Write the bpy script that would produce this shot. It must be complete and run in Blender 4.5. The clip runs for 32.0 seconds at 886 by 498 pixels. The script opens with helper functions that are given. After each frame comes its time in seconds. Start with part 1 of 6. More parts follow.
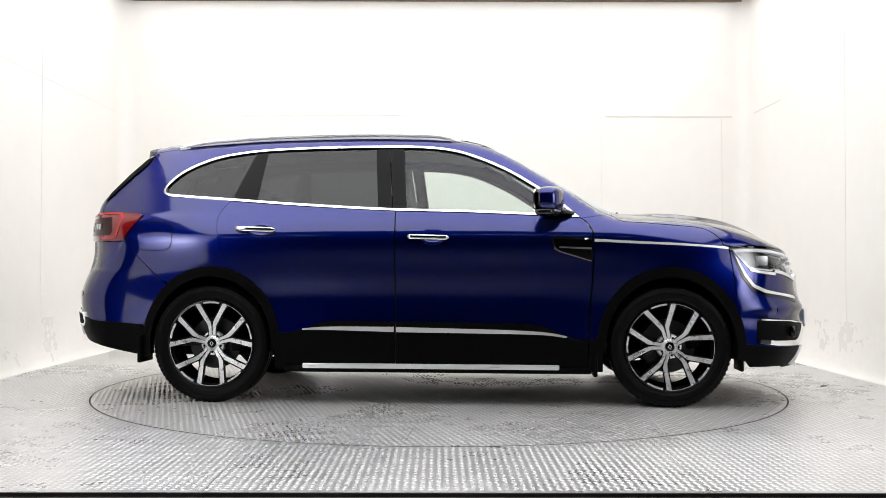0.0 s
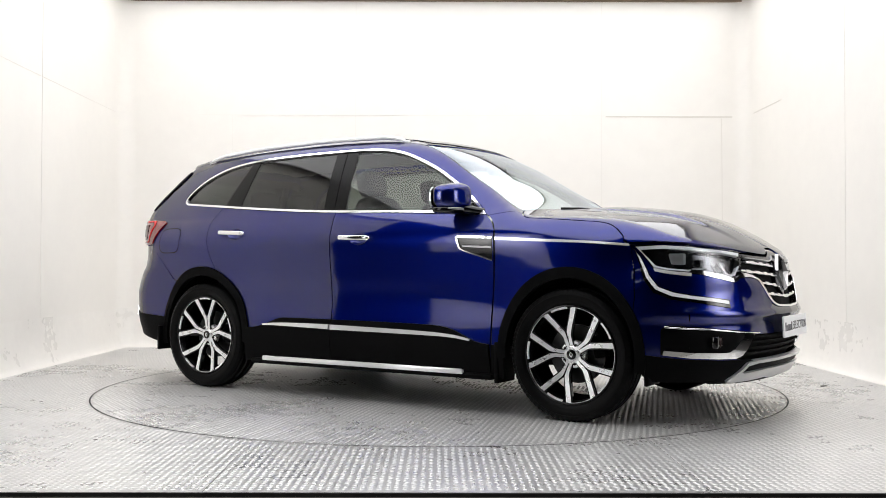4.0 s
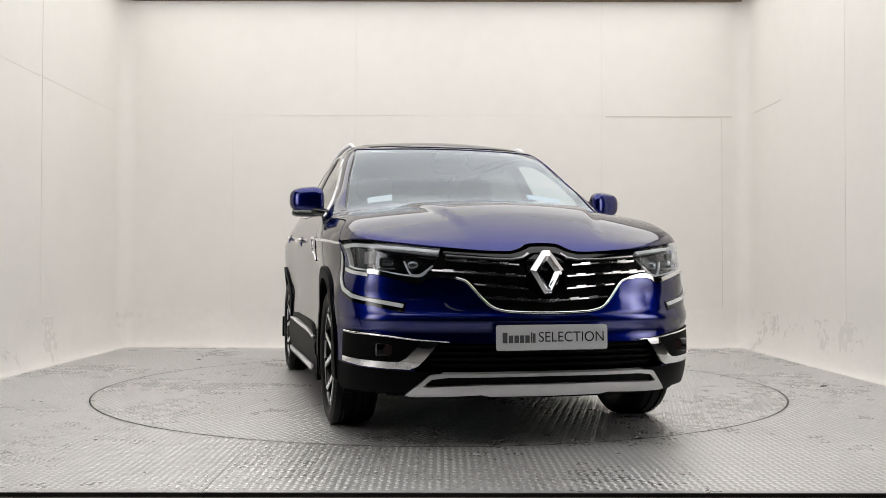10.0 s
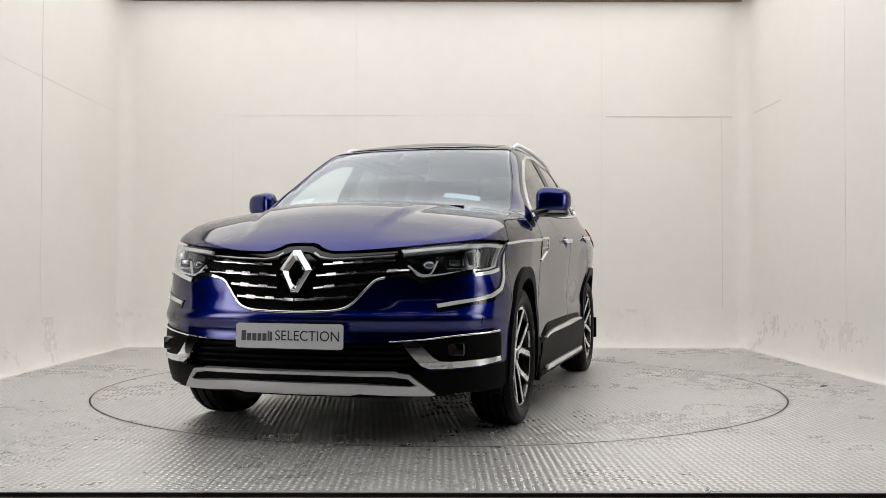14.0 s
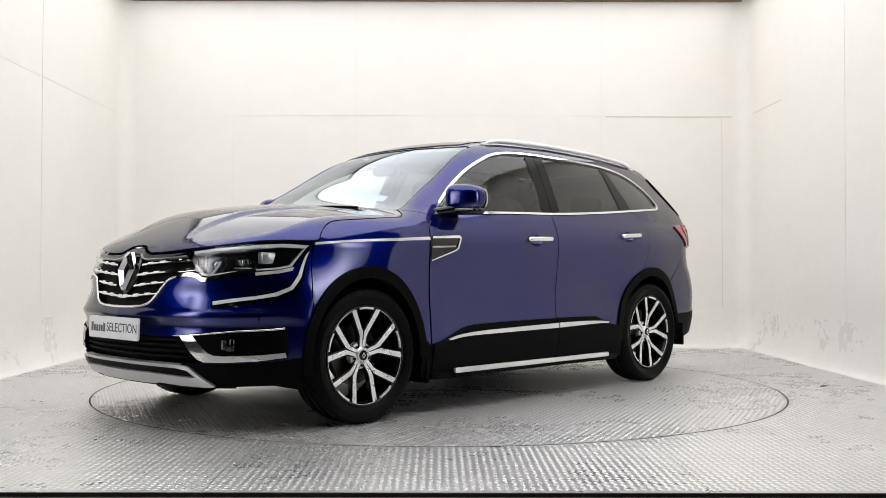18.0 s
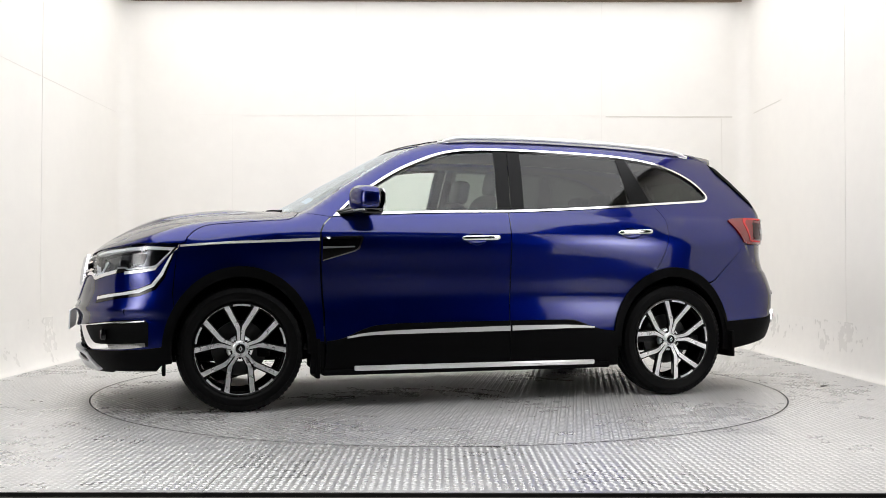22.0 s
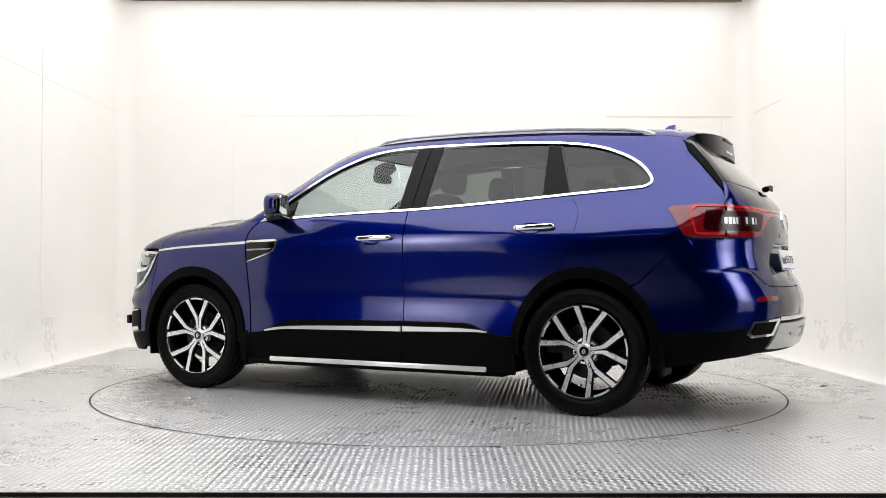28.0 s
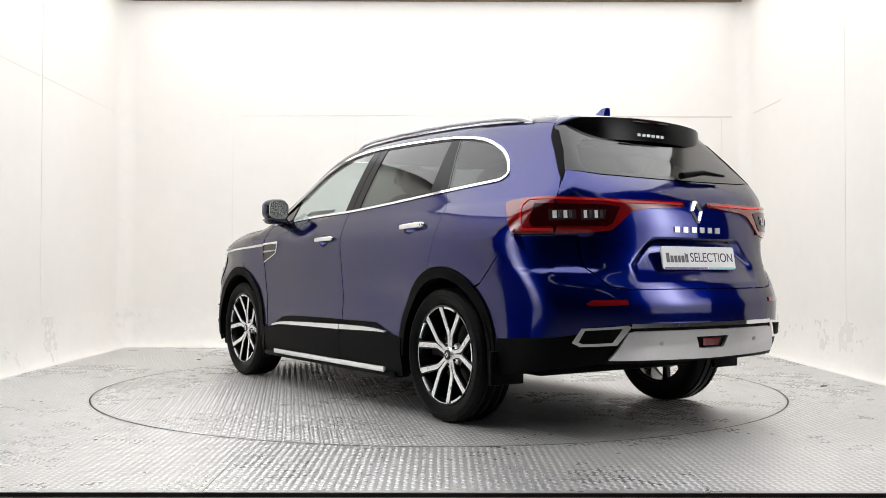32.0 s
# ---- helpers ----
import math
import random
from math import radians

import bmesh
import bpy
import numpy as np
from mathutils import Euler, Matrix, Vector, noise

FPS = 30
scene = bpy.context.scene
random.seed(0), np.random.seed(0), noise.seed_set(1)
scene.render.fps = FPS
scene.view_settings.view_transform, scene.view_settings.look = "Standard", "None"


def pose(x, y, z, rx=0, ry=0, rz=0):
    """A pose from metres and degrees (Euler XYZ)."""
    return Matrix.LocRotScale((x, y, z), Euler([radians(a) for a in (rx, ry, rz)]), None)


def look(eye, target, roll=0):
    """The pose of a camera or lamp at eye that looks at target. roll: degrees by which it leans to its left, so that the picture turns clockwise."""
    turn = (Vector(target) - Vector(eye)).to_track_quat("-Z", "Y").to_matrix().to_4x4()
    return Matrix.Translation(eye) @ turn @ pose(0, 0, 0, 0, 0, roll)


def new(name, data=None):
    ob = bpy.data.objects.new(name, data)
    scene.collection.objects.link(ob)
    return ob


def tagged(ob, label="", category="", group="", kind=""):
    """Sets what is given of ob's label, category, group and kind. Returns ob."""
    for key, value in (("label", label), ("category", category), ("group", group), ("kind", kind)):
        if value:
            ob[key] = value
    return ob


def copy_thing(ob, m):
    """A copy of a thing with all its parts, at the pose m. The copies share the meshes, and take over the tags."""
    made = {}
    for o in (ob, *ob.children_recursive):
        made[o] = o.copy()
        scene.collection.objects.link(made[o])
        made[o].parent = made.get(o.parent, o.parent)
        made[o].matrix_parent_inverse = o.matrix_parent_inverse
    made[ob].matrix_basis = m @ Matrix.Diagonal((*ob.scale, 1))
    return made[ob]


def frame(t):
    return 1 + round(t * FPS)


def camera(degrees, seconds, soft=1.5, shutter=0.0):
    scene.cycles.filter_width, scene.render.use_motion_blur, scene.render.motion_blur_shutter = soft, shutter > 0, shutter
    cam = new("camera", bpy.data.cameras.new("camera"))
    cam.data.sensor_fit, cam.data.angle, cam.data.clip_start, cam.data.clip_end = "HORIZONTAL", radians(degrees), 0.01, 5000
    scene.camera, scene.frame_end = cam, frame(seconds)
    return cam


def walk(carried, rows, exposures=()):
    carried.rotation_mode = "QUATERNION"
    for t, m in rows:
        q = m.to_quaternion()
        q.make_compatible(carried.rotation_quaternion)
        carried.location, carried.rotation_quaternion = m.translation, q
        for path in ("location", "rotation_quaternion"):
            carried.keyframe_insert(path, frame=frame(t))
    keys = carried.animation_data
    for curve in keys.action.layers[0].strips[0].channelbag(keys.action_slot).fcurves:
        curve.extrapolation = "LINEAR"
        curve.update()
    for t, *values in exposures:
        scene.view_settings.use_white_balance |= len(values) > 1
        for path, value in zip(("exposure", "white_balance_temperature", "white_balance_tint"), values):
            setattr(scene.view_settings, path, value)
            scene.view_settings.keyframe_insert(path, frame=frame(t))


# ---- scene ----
# ---------------------------------------------------------------- camera
EYE = (0.0, -6.567, 0.7996)
AIM = (0.00352, 0.99979 - 6.567, 0.02047 + 0.7996)
cam = camera(49.47, 32.0, soft=0.6)
walk(cam, [(0.0, look(EYE, AIM, 0.11)), (32.0, look(EYE, AIM, 0.11))],
     exposures=[(0.0, -0.25, 6280, 10), (6.0, -0.45, 6330, 10), (9.0, -0.74, 6410, 10), (11.6, -0.86, 6510, 10), (13.0, -0.86, 6510, 10), (17.0, -0.60, 6380, 10), (20.0, -0.45, 6330, 10), (24.6, -0.30, 6280, 10), (32.0, -0.35, 6320, 10)])

# ---------------------------------------------------------------- light
world = bpy.data.worlds.new("world")
scene.world = world
world.use_nodes = True
bg = world.node_tree.nodes["Background"]
bg.inputs[0].default_value, bg.inputs[1].default_value = (0.9, 0.95, 1.0, 1), 0.02


# ---------------------------------------------------------------- materials
def mat(name, color, rough=0.5, metal=0.0, coat=0.0, spec=0.5, emit=0.0, vary=0.0, vscale=4.0, bump=0.0, bscale=60.0,
        trans=0.0, coat_rough=0.03, rvary=0.0, ior=1.5):
    """A node material: base colour with cloudy variation at two scales, varied gloss and fine relief."""
    m = bpy.data.materials.new(name)
    m.use_nodes = True
    nt = m.node_tree
    b = nt.nodes["Principled BSDF"]
    b.inputs["Base Color"].default_value = (*color, 1)
    b.inputs["Roughness"].default_value = rough
    b.inputs["Metallic"].default_value = metal
    b.inputs["Coat Weight"].default_value = coat
    b.inputs["Coat Roughness"].default_value = coat_rough
    b.inputs["Specular IOR Level"].default_value = spec
    b.inputs["Transmission Weight"].default_value = trans
    b.inputs["IOR"].default_value = ior
    if emit:
        b.inputs["Emission Color"].default_value = (*color, 1)
        b.inputs["Emission Strength"].default_value = emit
    if vary or rvary or bump:
        tc = nt.nodes.new("ShaderNodeTexCoord")
    if vary or rvary:
        n1 = nt.nodes.new("ShaderNodeTexNoise")
        n1.inputs["Scale"].default_value, n1.inputs["Detail"].default_value = vscale, 6
        n2 = nt.nodes.new("ShaderNodeTexNoise")
        n2.inputs["Scale"].default_value, n2.inputs["Detail"].default_value = vscale * 9, 4
        nt.links.new(tc.outputs["Object"], n1.inputs["Vector"])
        nt.links.new(tc.outputs["Object"], n2.inputs["Vector"])
        mix = nt.nodes.new("ShaderNodeMath")
        mix.operation = "MULTIPLY_ADD"
        mix.inputs[1].default_value = 0.5
        nt.links.new(n2.outputs["Fac"], mix.inputs[0])
        nt.links.new(n1.outputs["Fac"], mix.inputs[2])
    if vary:
        r = nt.nodes.new("ShaderNodeMapRange")
        r.inputs["From Min"].default_value, r.inputs["From Max"].default_value = 0.5, 1.0
        r.inputs["To Min"].default_value, r.inputs["To Max"].default_value = 1 - vary, 1 + vary
        nt.links.new(mix.outputs[0], r.inputs["Value"])
        mul = nt.nodes.new("ShaderNodeVectorMath")
        mul.operation = "SCALE"
        mul.inputs[0].default_value = color
        nt.links.new(r.outputs[0], mul.inputs["Scale"])
        nt.links.new(mul.outputs[0], b.inputs["Base Color"])
    if rvary:
        r = nt.nodes.new("ShaderNodeMapRange")
        r.inputs["From Min"].default_value, r.inputs["From Max"].default_value = 0.5, 1.0
        r.inputs["To Min"].default_value, r.inputs["To Max"].default_value = max(rough - rvary, 0.02), rough + rvary
        nt.links.new(mix.outputs[0], r.inputs["Value"])
        nt.links.new(r.outputs[0], b.inputs["Roughness"])
    if bump:
        n3 = nt.nodes.new("ShaderNodeTexNoise")
        n3.inputs["Scale"].default_value, n3.inputs["Detail"].default_value = bscale, 3
        nt.links.new(tc.outputs["Object"], n3.inputs["Vector"])
        bp = nt.nodes.new("ShaderNodeBump")
        bp.inputs["Strength"].default_value, bp.inputs["Distance"].default_value = bump, 0.002
        nt.links.new(n3.outputs["Fac"], bp.inputs["Height"])
        nt.links.new(bp.outputs[0], b.inputs["Normal"])
    return m


M_WALL = mat("white_wall_paint", (0.81, 0.783, 0.738), 0.5, vary=0.03, vscale=0.8, bump=0.15, bscale=25, rvary=0.1)
M_COVE = mat("white_cove_paint", (0.81, 0.785, 0.742), 0.35, vary=0.05, vscale=1.6, bump=0.3, bscale=12, rvary=0.12)
M_CEIL = mat("white_ceiling_paint", (0.72, 0.70, 0.67), 0.8, vary=0.05)
M_SEAM = mat("dark_board_joint", (0.64, 0.605, 0.55), 0.8)
M_TOPSTRIP = mat("brown_top_strip", (0.24, 0.185, 0.135), 0.8, vary=0.2, vscale=3)
M_SEAM2 = mat("pale_board_joint", (0.765, 0.738, 0.692), 0.7)
M_STEEL = mat("worn_tread_plate", (0.56, 0.553, 0.542), 0.325, metal=0.55, vary=0.14, vscale=1.1, rvary=0.10, bump=0.12, bscale=90)
M_GAP = mat("dark_floor_gap", (0.03, 0.03, 0.03), 0.9)
M_CONC = mat("grey_concrete", (0.22, 0.21, 0.195), 0.85, vary=0.15, vscale=2.0, bump=0.4, bscale=30)
M_DARKROOM = mat("dark_shed_wall", (0.03, 0.03, 0.031), 0.85, vary=0.2, vscale=0.7)
M_LAMP = mat("lit_diffuser", (0.985, 0.975, 0.965), 0.6, emit=2.6)
M_HOUSE = mat("grey_lamp_housing", (0.12, 0.11, 0.10), 0.6)


# ---------------------------------------------------------------- mesh helpers
def mesh_from(name, verts, faces, smooth=False, normals=None):
    me = bpy.data.meshes.new(name)
    me.from_pydata([tuple(map(float, v)) for v in verts], [], [tuple(map(int, f)) for f in faces])
    me.validate()
    if smooth:
        me.polygons.foreach_set("use_smooth", [True] * len(me.polygons))
    if normals is not None and len(normals) == len(me.vertices):
        me.normals_split_custom_set_from_vertices([tuple(map(float, n)) for n in normals])
    me.update()
    return me


def put(name, verts, faces, material, parent=None, label="", smooth=False, normals=None):
    """One mesh object, under a thing or part where one is given."""
    me = mesh_from(name, verts, faces, smooth, normals)
    me.materials.append(material)
    ob = new(name, me)
    if parent is not None:
        ob.parent = parent
    if label:
        tagged(ob, label)
    return ob


def part(name, bm, material, parent=None, label="", smooth=False):
    """Links a bmesh as one mesh object under a thing or part."""
    me = bpy.data.meshes.new(name)
    bmesh.ops.recalc_face_normals(bm, faces=bm.faces)
    bm.to_mesh(me)
    bm.free()
    if smooth:
        me.polygons.foreach_set("use_smooth", [True] * len(me.polygons))
        me.set_sharp_from_angle(angle=radians(35))
    me.materials.append(material)
    ob = new(name, me)
    if parent is not None:
        ob.parent = parent
    if label:
        tagged(ob, label)
    return ob


def box_bm(x0, x1, y0, y1, z0, z1, bevel=0.0, seg=2, bm=None):
    bm = bm or bmesh.new()
    r = bmesh.ops.create_cube(bm, size=1)
    for v in r["verts"]:
        v.co = Vector(((x0 + x1) / 2 + v.co.x * (x1 - x0), (y0 + y1) / 2 + v.co.y * (y1 - y0), (z0 + z1) / 2 + v.co.z * (z1 - z0)))
    if bevel:
        es = list({e for v in r["verts"] for e in v.link_edges})
        bmesh.ops.bevel(bm, geom=es, offset=bevel, segments=seg, affect="EDGES", profile=0.5)
    return bm


def box(name, x0, x1, y0, y1, z0, z1, material, parent=None, label="", bevel=0.0, seg=2):
    return part(name, box_bm(x0, x1, y0, y1, z0, z1, bevel, seg), material, parent, label, smooth=bevel > 0)


# ---------------------------------------------------------------- photo booth
XL, XR, YB, YF, ZC, COVE = -3.26, 3.16, 3.26, -3.13, 3.64, 0.39
YW = -1.5     # where the side walls end


def booth_path():
    """Plan of the booth wall at its upright face: left side, rounded corners, back, right side."""
    r, pts = 0.16, [(XL, YW)]
    for cx, cy, a0 in ((XL + r, YB - r, 180), (XR - r, YB - r, 90)):
        for i in range(9):
            a = radians(a0 - 90 * i / 8)
            pts.append((cx + r * math.cos(a), cy + r * math.sin(a)))
    pts.append((XR, YW))
    return pts


def booth_wall():
    path = booth_path()
    # inner face: inset from the wall plane and height; the cove bows out to the floor
    inner = [(0.0, ZC), (0.0, 2.36), (0.0, COVE)]
    for i in range(1, 9):
        a = i / 8 * math.pi / 2
        inner.append((-0.10 * (1 - math.cos(a)), COVE * (1 - math.sin(a))))
    prof = inner + [(-0.10, -0.02), (0.14, -0.02), (0.14, ZC)]
    n = len(path)
    verts, faces = [], []
    for i, (x, y) in enumerate(path):
        px, py = path[max(i - 1, 0)]
        qx, qy = path[min(i + 1, n - 1)]
        t = Vector((qx - px, qy - py, 0)).normalized()
        nrm = Vector((-t.y, t.x, 0))
        for off, z in prof:
            verts.append((x + nrm.x * off, y + nrm.y * off, z))
    k = len(prof)
    for i in range(n - 1):
        for j in range(k):
            a, b = i * k + j, i * k + (j + 1) % k
            faces.append((a, b, b + k, a + k))
    faces += [tuple(range(k)), tuple(range((n - 1) * k, n * k))[::-1]]
    ob = put("wall_booth", verts, faces, M_WALL, smooth=True)
    ob.data.set_sharp_from_angle(angle=radians(40))
    ob.data.materials.append(M_COVE)
    for p in ob.data.polygons:
        if p.center.z < COVE:
            p.material_index = 1
    return tagged(ob, "white painted board wall of the photo booth, cove at the floor", kind="structure")


wall = booth_wall()


def seam(name, a, b, material, width=0.008, axis="y"):
    """A recess strip between boards, on the face of the wall."""
    (x0, y0, z0), (x1, y1, z1) = a, b
    w = width / 2
    lo, hi = [min(p, q) for p, q in zip(a, b)], [max(p, q) for p, q in zip(a, b)]
    for i in range(3):
        if hi[i] - lo[i] < width:
            lo[i], hi[i] = lo[i] - w, hi[i] + w
    return box(name, lo[0], hi[0], lo[1], hi[1], lo[2], hi[2], material, wall)


S = 0.001
seam("board_joint", (-0.862, YB - S, 2.37), (-0.862, YB - S, ZC), M_SEAM2, 0.005)
seam("board_joint", (-0.862, YB - S, COVE), (-0.862, YB - S, 2.37), M_SEAM2, 0.005)
seam("board_joint", (1.657, YB - S, COVE), (1.657, YB - S, ZC), M_SEAM2, 0.005)
seam("board_joint", (-2.12, YB - S, COVE), (-2.12, YB - S, 2.37), M_SEAM2, 0.004)
seam("board_joint", (-2.5, YB - S, 2.37), (1.7, YB - S, 2.37), M_SEAM2, 0.0035)
seam("board_joint", (1.7, YB - S, 2.367), (3.0, YB - S, 2.355), M_SEAM, 0.0035)
seam("board_joint", (2.892, YB - S, COVE + 0.01), (2.892, YB - S, 2.35), M_SEAM, 0.0035)
seam("board_joint", (XR - S, 2.3, 2.37), (XR - S, 3.08, 2.37), M_SEAM, 0.005, "x")
seam("board_joint", (XR - S, 0.9, COVE), (XR - S, 0.9, ZC), M_SEAM2, 0.0035, "x")
seam("board_joint", (XL + S, 0.2, 2.37), (XL + S, 3.08, 2.37), M_SEAM2, 0.0035, "x")
seam("board_joint", (XL + S, 1.3, COVE), (XL + S, 1.3, ZC), M_SEAM2, 0.0035, "x")

# floor of the shed outside, and the raised booth floor of tread plate
RT = 2.23
tagged(box("ground", -9, 9, -12, 6, -0.12, -0.06, M_CONC), "grey concrete floor of the shed", kind="structure")


def ring_floor():
    """The booth floor around the turntable's round opening."""
    n, verts, faces = 256, [], []
    x0, x1, y0, y1 = XL + 0.02, XR - 0.02, YF, YB - 0.02
    for i in range(n):
        a = 2 * math.pi * i / n
        c, s = math.cos(a), math.sin(a)
        t = min(((x1 if c > 0 else x0) / c) if abs(c) > 1e-9 else 1e9, ((y1 if s > 0 else y0) / s) if abs(s) > 1e-9 else 1e9)
        rr = RT + 0.005
        for r, z in ((rr, -0.06), (rr, 0.0), (t, 0.0), (t, -0.06)):
            verts.append((r * c, r * s, z))
    for i in range(n):
        for j in range(3):
            a, b = i * 4 + j, ((i + 1) % n) * 4 + j
            faces.append((a, a + 1, b + 1, b))
    return put("floor", verts, faces, M_STEEL)


floor = tagged(ring_floor(), "worn grey steel tread plate floor of the booth", kind="structure")
box("floor_edge", XL - 0.1, XR + 0.1, YF - 0.014, YF - 0.002, -0.010, 0.004, M_GAP, floor, "dark steel edge of the floor")

def joint_ring():
    """Flat dark ring, laid in to darken the round joint between the turntable and the floor."""
    n, verts, faces = 256, [], []
    for i in range(n):
        a = 2 * math.pi * i / n
        verts += [(r * math.cos(a), r * math.sin(a), 0.0012) for r in (RT + 0.001, RT + 0.0105)]
    for i in range(n):
        k = (i + 1) % n
        faces.append((2 * i, 2 * i + 1, 2 * k + 1, 2 * k))
    put("joint_ring", verts, faces, M_GAP, floor, "dark round joint in the floor")


joint_ring()
turntable = tagged(new("turntable"), "round grey steel tread plate turntable under the car", "turntable")


def deck_plate(x0, x1):
    """One of the plates of the round deck, between two cuts across it."""
    n = 60
    top = []
    for i in range(n + 1):
        x = x0 + (x1 - x0) * (0.5 - 0.5 * math.cos(math.pi * i / n))
        top.append((x, math.sqrt(max(RT * RT - x * x, 0))))
    ring = top + [(x, -y) for x, y in top[::-1]]
    out = []
    for p in ring:
        if not out or math.dist(p, out[-1]) > 1e-5:
            out.append(p)
    if math.dist(out[0], out[-1]) < 1e-5:
        out.pop()
    k = len(out)
    verts = [(x, y, 0.0) for x, y in out] + [(x, y, -0.03) for x, y in out]
    faces = [tuple(range(k))] + [(i, i + k, (i + 1) % k + k, (i + 1) % k) for i in range(k)]
    return put("deck_plate", verts, faces[:1] + [f[::-1] for f in faces[1:]], M_STEEL, turntable)


CUTS = (-RT, -1.24, 0.0, 1.24, RT)
for x0, x1 in zip(CUTS[:-1], CUTS[1:]):
    deck_plate(x0 + (0.002 if x0 > -RT else 0), x1 - (0.002 if x1 < RT else 0))
# unseen dark disc, added below the deck to keep its gaps black
bm = bmesh.new()
bmesh.ops.create_cone(bm, cap_ends=True, segments=128, radius1=RT + 0.03, radius2=RT + 0.03, depth=0.02, matrix=Matrix.Translation((0, 0, -0.045)))
part("gap_backing", bm, M_GAP, turntable, "unseen dark disc that blackens the gaps round the plates")

# ceiling, its lamps, and the dark shed that the booth opens to
tagged(box("ceiling", XL - 0.14, XR + 0.14, -4.1, YB + 0.14, ZC + 0.001, ZC + 0.08, M_CEIL), "white painted ceiling over the booth", kind="structure")


tagged(box("trim_top", XL + 0.02, XR - 0.02, YB - 0.03, YB - 0.001, 3.543, ZC, M_TOPSTRIP), "brown strip along the top of the wall", kind="structure")


def ceiling_light(x, y, lx, ly, z=ZC - 0.09):
    """A flat lamp box with a bright diffuser below."""
    e = new("ceiling_light")
    e.location = (x, y, z)
    box("housing", -lx / 2, lx / 2, -ly / 2, ly / 2, 0.02, 0.09, M_HOUSE, e)
    box("diffuser", -lx / 2, lx / 2, -ly / 2, ly / 2, 0.0, 0.018, M_LAMP, e, "lit white diffuser")
    return tagged(e, "lit white panel lamp under the booth ceiling", "ceiling lamp", "ceiling lamps")


for lx in (-2.1, -0.05, 2.0):
    for ly in (-2.0, 0.05, 2.1):
        ceiling_light(lx, ly, 2.049, 2.049)
    # half row beyond the opening, added to brighten the front of the floor
    ceiling_light(lx, -3.53, 2.049, 1.0)


def softbox(x, y, turn):
    """A tall lamp box on a stand beside the opening of the booth."""
    e = new("softbox_lamp")
    e.matrix_basis = pose(x, y, -0.06, 0, 0, turn)
    box("box", -0.16, 0.0, -0.62, 0.62, 0.42, 2.90, M_HOUSE, e, "black lamp box", bevel=0.02)
    box("diffuser", 0.004, 0.014, -0.59, 0.59, 0.45, 2.87, M_SOFT, e, "lit white front cloth")
    box("pole", -0.10, -0.06, -0.02, 0.02, 0.0, 0.43, M_HOUSE, e)
    for a in (0, 120, 240):
        c, s = math.cos(radians(a)), math.sin(radians(a))
        bm = bmesh.new()
        bmesh.ops.create_cone(bm, cap_ends=True, segments=8, radius1=0.012, radius2=0.012, depth=0.55, matrix=Matrix.Translation((-0.08 + 0.2 * c, 0.2 * s, 0.16)) @ Matrix.Rotation(radians(a), 4, "Z") @ Matrix.Rotation(radians(60), 4, "Y"))
        part("leg", bm, M_HOUSE, e)
    return tagged(e, "black softbox lamp with a lit white front on a stand", "lamp", "softbox lamps")


def softbox_cloth():
    """Lit cloth, hottest in the middle and falling off to its edges."""
    m = mat("lit_softbox_cloth", (1.0, 0.97, 0.94), 0.6, emit=1.0)
    nt = m.node_tree
    tc, sep = nt.nodes.new("ShaderNodeTexCoord"), nt.nodes.new("ShaderNodeSeparateXYZ")
    nt.links.new(tc.outputs["Generated"], sep.inputs[0])
    last = None
    for axis in ("Y", "Z"):
        r = nt.nodes.new("ShaderNodeMath")
        r.operation = "PINGPONG"
        r.inputs[1].default_value = 0.5
        nt.links.new(sep.outputs[axis], r.inputs[0])
        e = nt.nodes.new("ShaderNodeMapRange")
        e.interpolation_type = "SMOOTHSTEP"
        e.inputs["From Max"].default_value = 0.5
        nt.links.new(r.outputs[0], e.inputs["Value"])
        if last is not None:
            k = nt.nodes.new("ShaderNodeMath")
            k.operation = "MULTIPLY"
            nt.links.new(last, k.inputs[0])
            nt.links.new(e.outputs[0], k.inputs[1])
            last = k.outputs[0]
        else:
            last = e.outputs[0]
    k = nt.nodes.new("ShaderNodeMath")
    k.operation = "MULTIPLY_ADD"
    k.inputs[1].default_value, k.inputs[2].default_value = 9.0, 0.15
    nt.links.new(last, k.inputs[0])
    nt.links.new(k.outputs[0], nt.nodes["Principled BSDF"].inputs["Emission Strength"])
    return m


M_SOFT = softbox_cloth()
softbox(-3.0, -2.95, 44)
softbox(3.1, -2.65, 140)


def strip_light(x, y, z, lx):
    e = new("strip_light")
    e.location = (x, y, z)
    box("housing", -lx / 2, lx / 2, -0.06, 0.06, 0.03, 0.10, M_HOUSE, e)
    box("tube", -lx / 2 + 0.02, lx / 2 - 0.02, -0.035, 0.035, 0.0, 0.028, M_TUBE, e, "lit white tube")
    return tagged(e, "lit white strip light under the shed roof", "strip light", "strip lights")


M_TUBE = mat("lit_tube", (1.0, 0.98, 0.95), 0.5, emit=4.0)
# unseen strips brightening the shed side, after a white line mirrored in the windows
for lx in (-4.5, 0.0, 4.5):
    strip_light(lx, -6.0, 5.40, 3.0)
    strip_light(lx, -9.0, 5.40, 3.0)

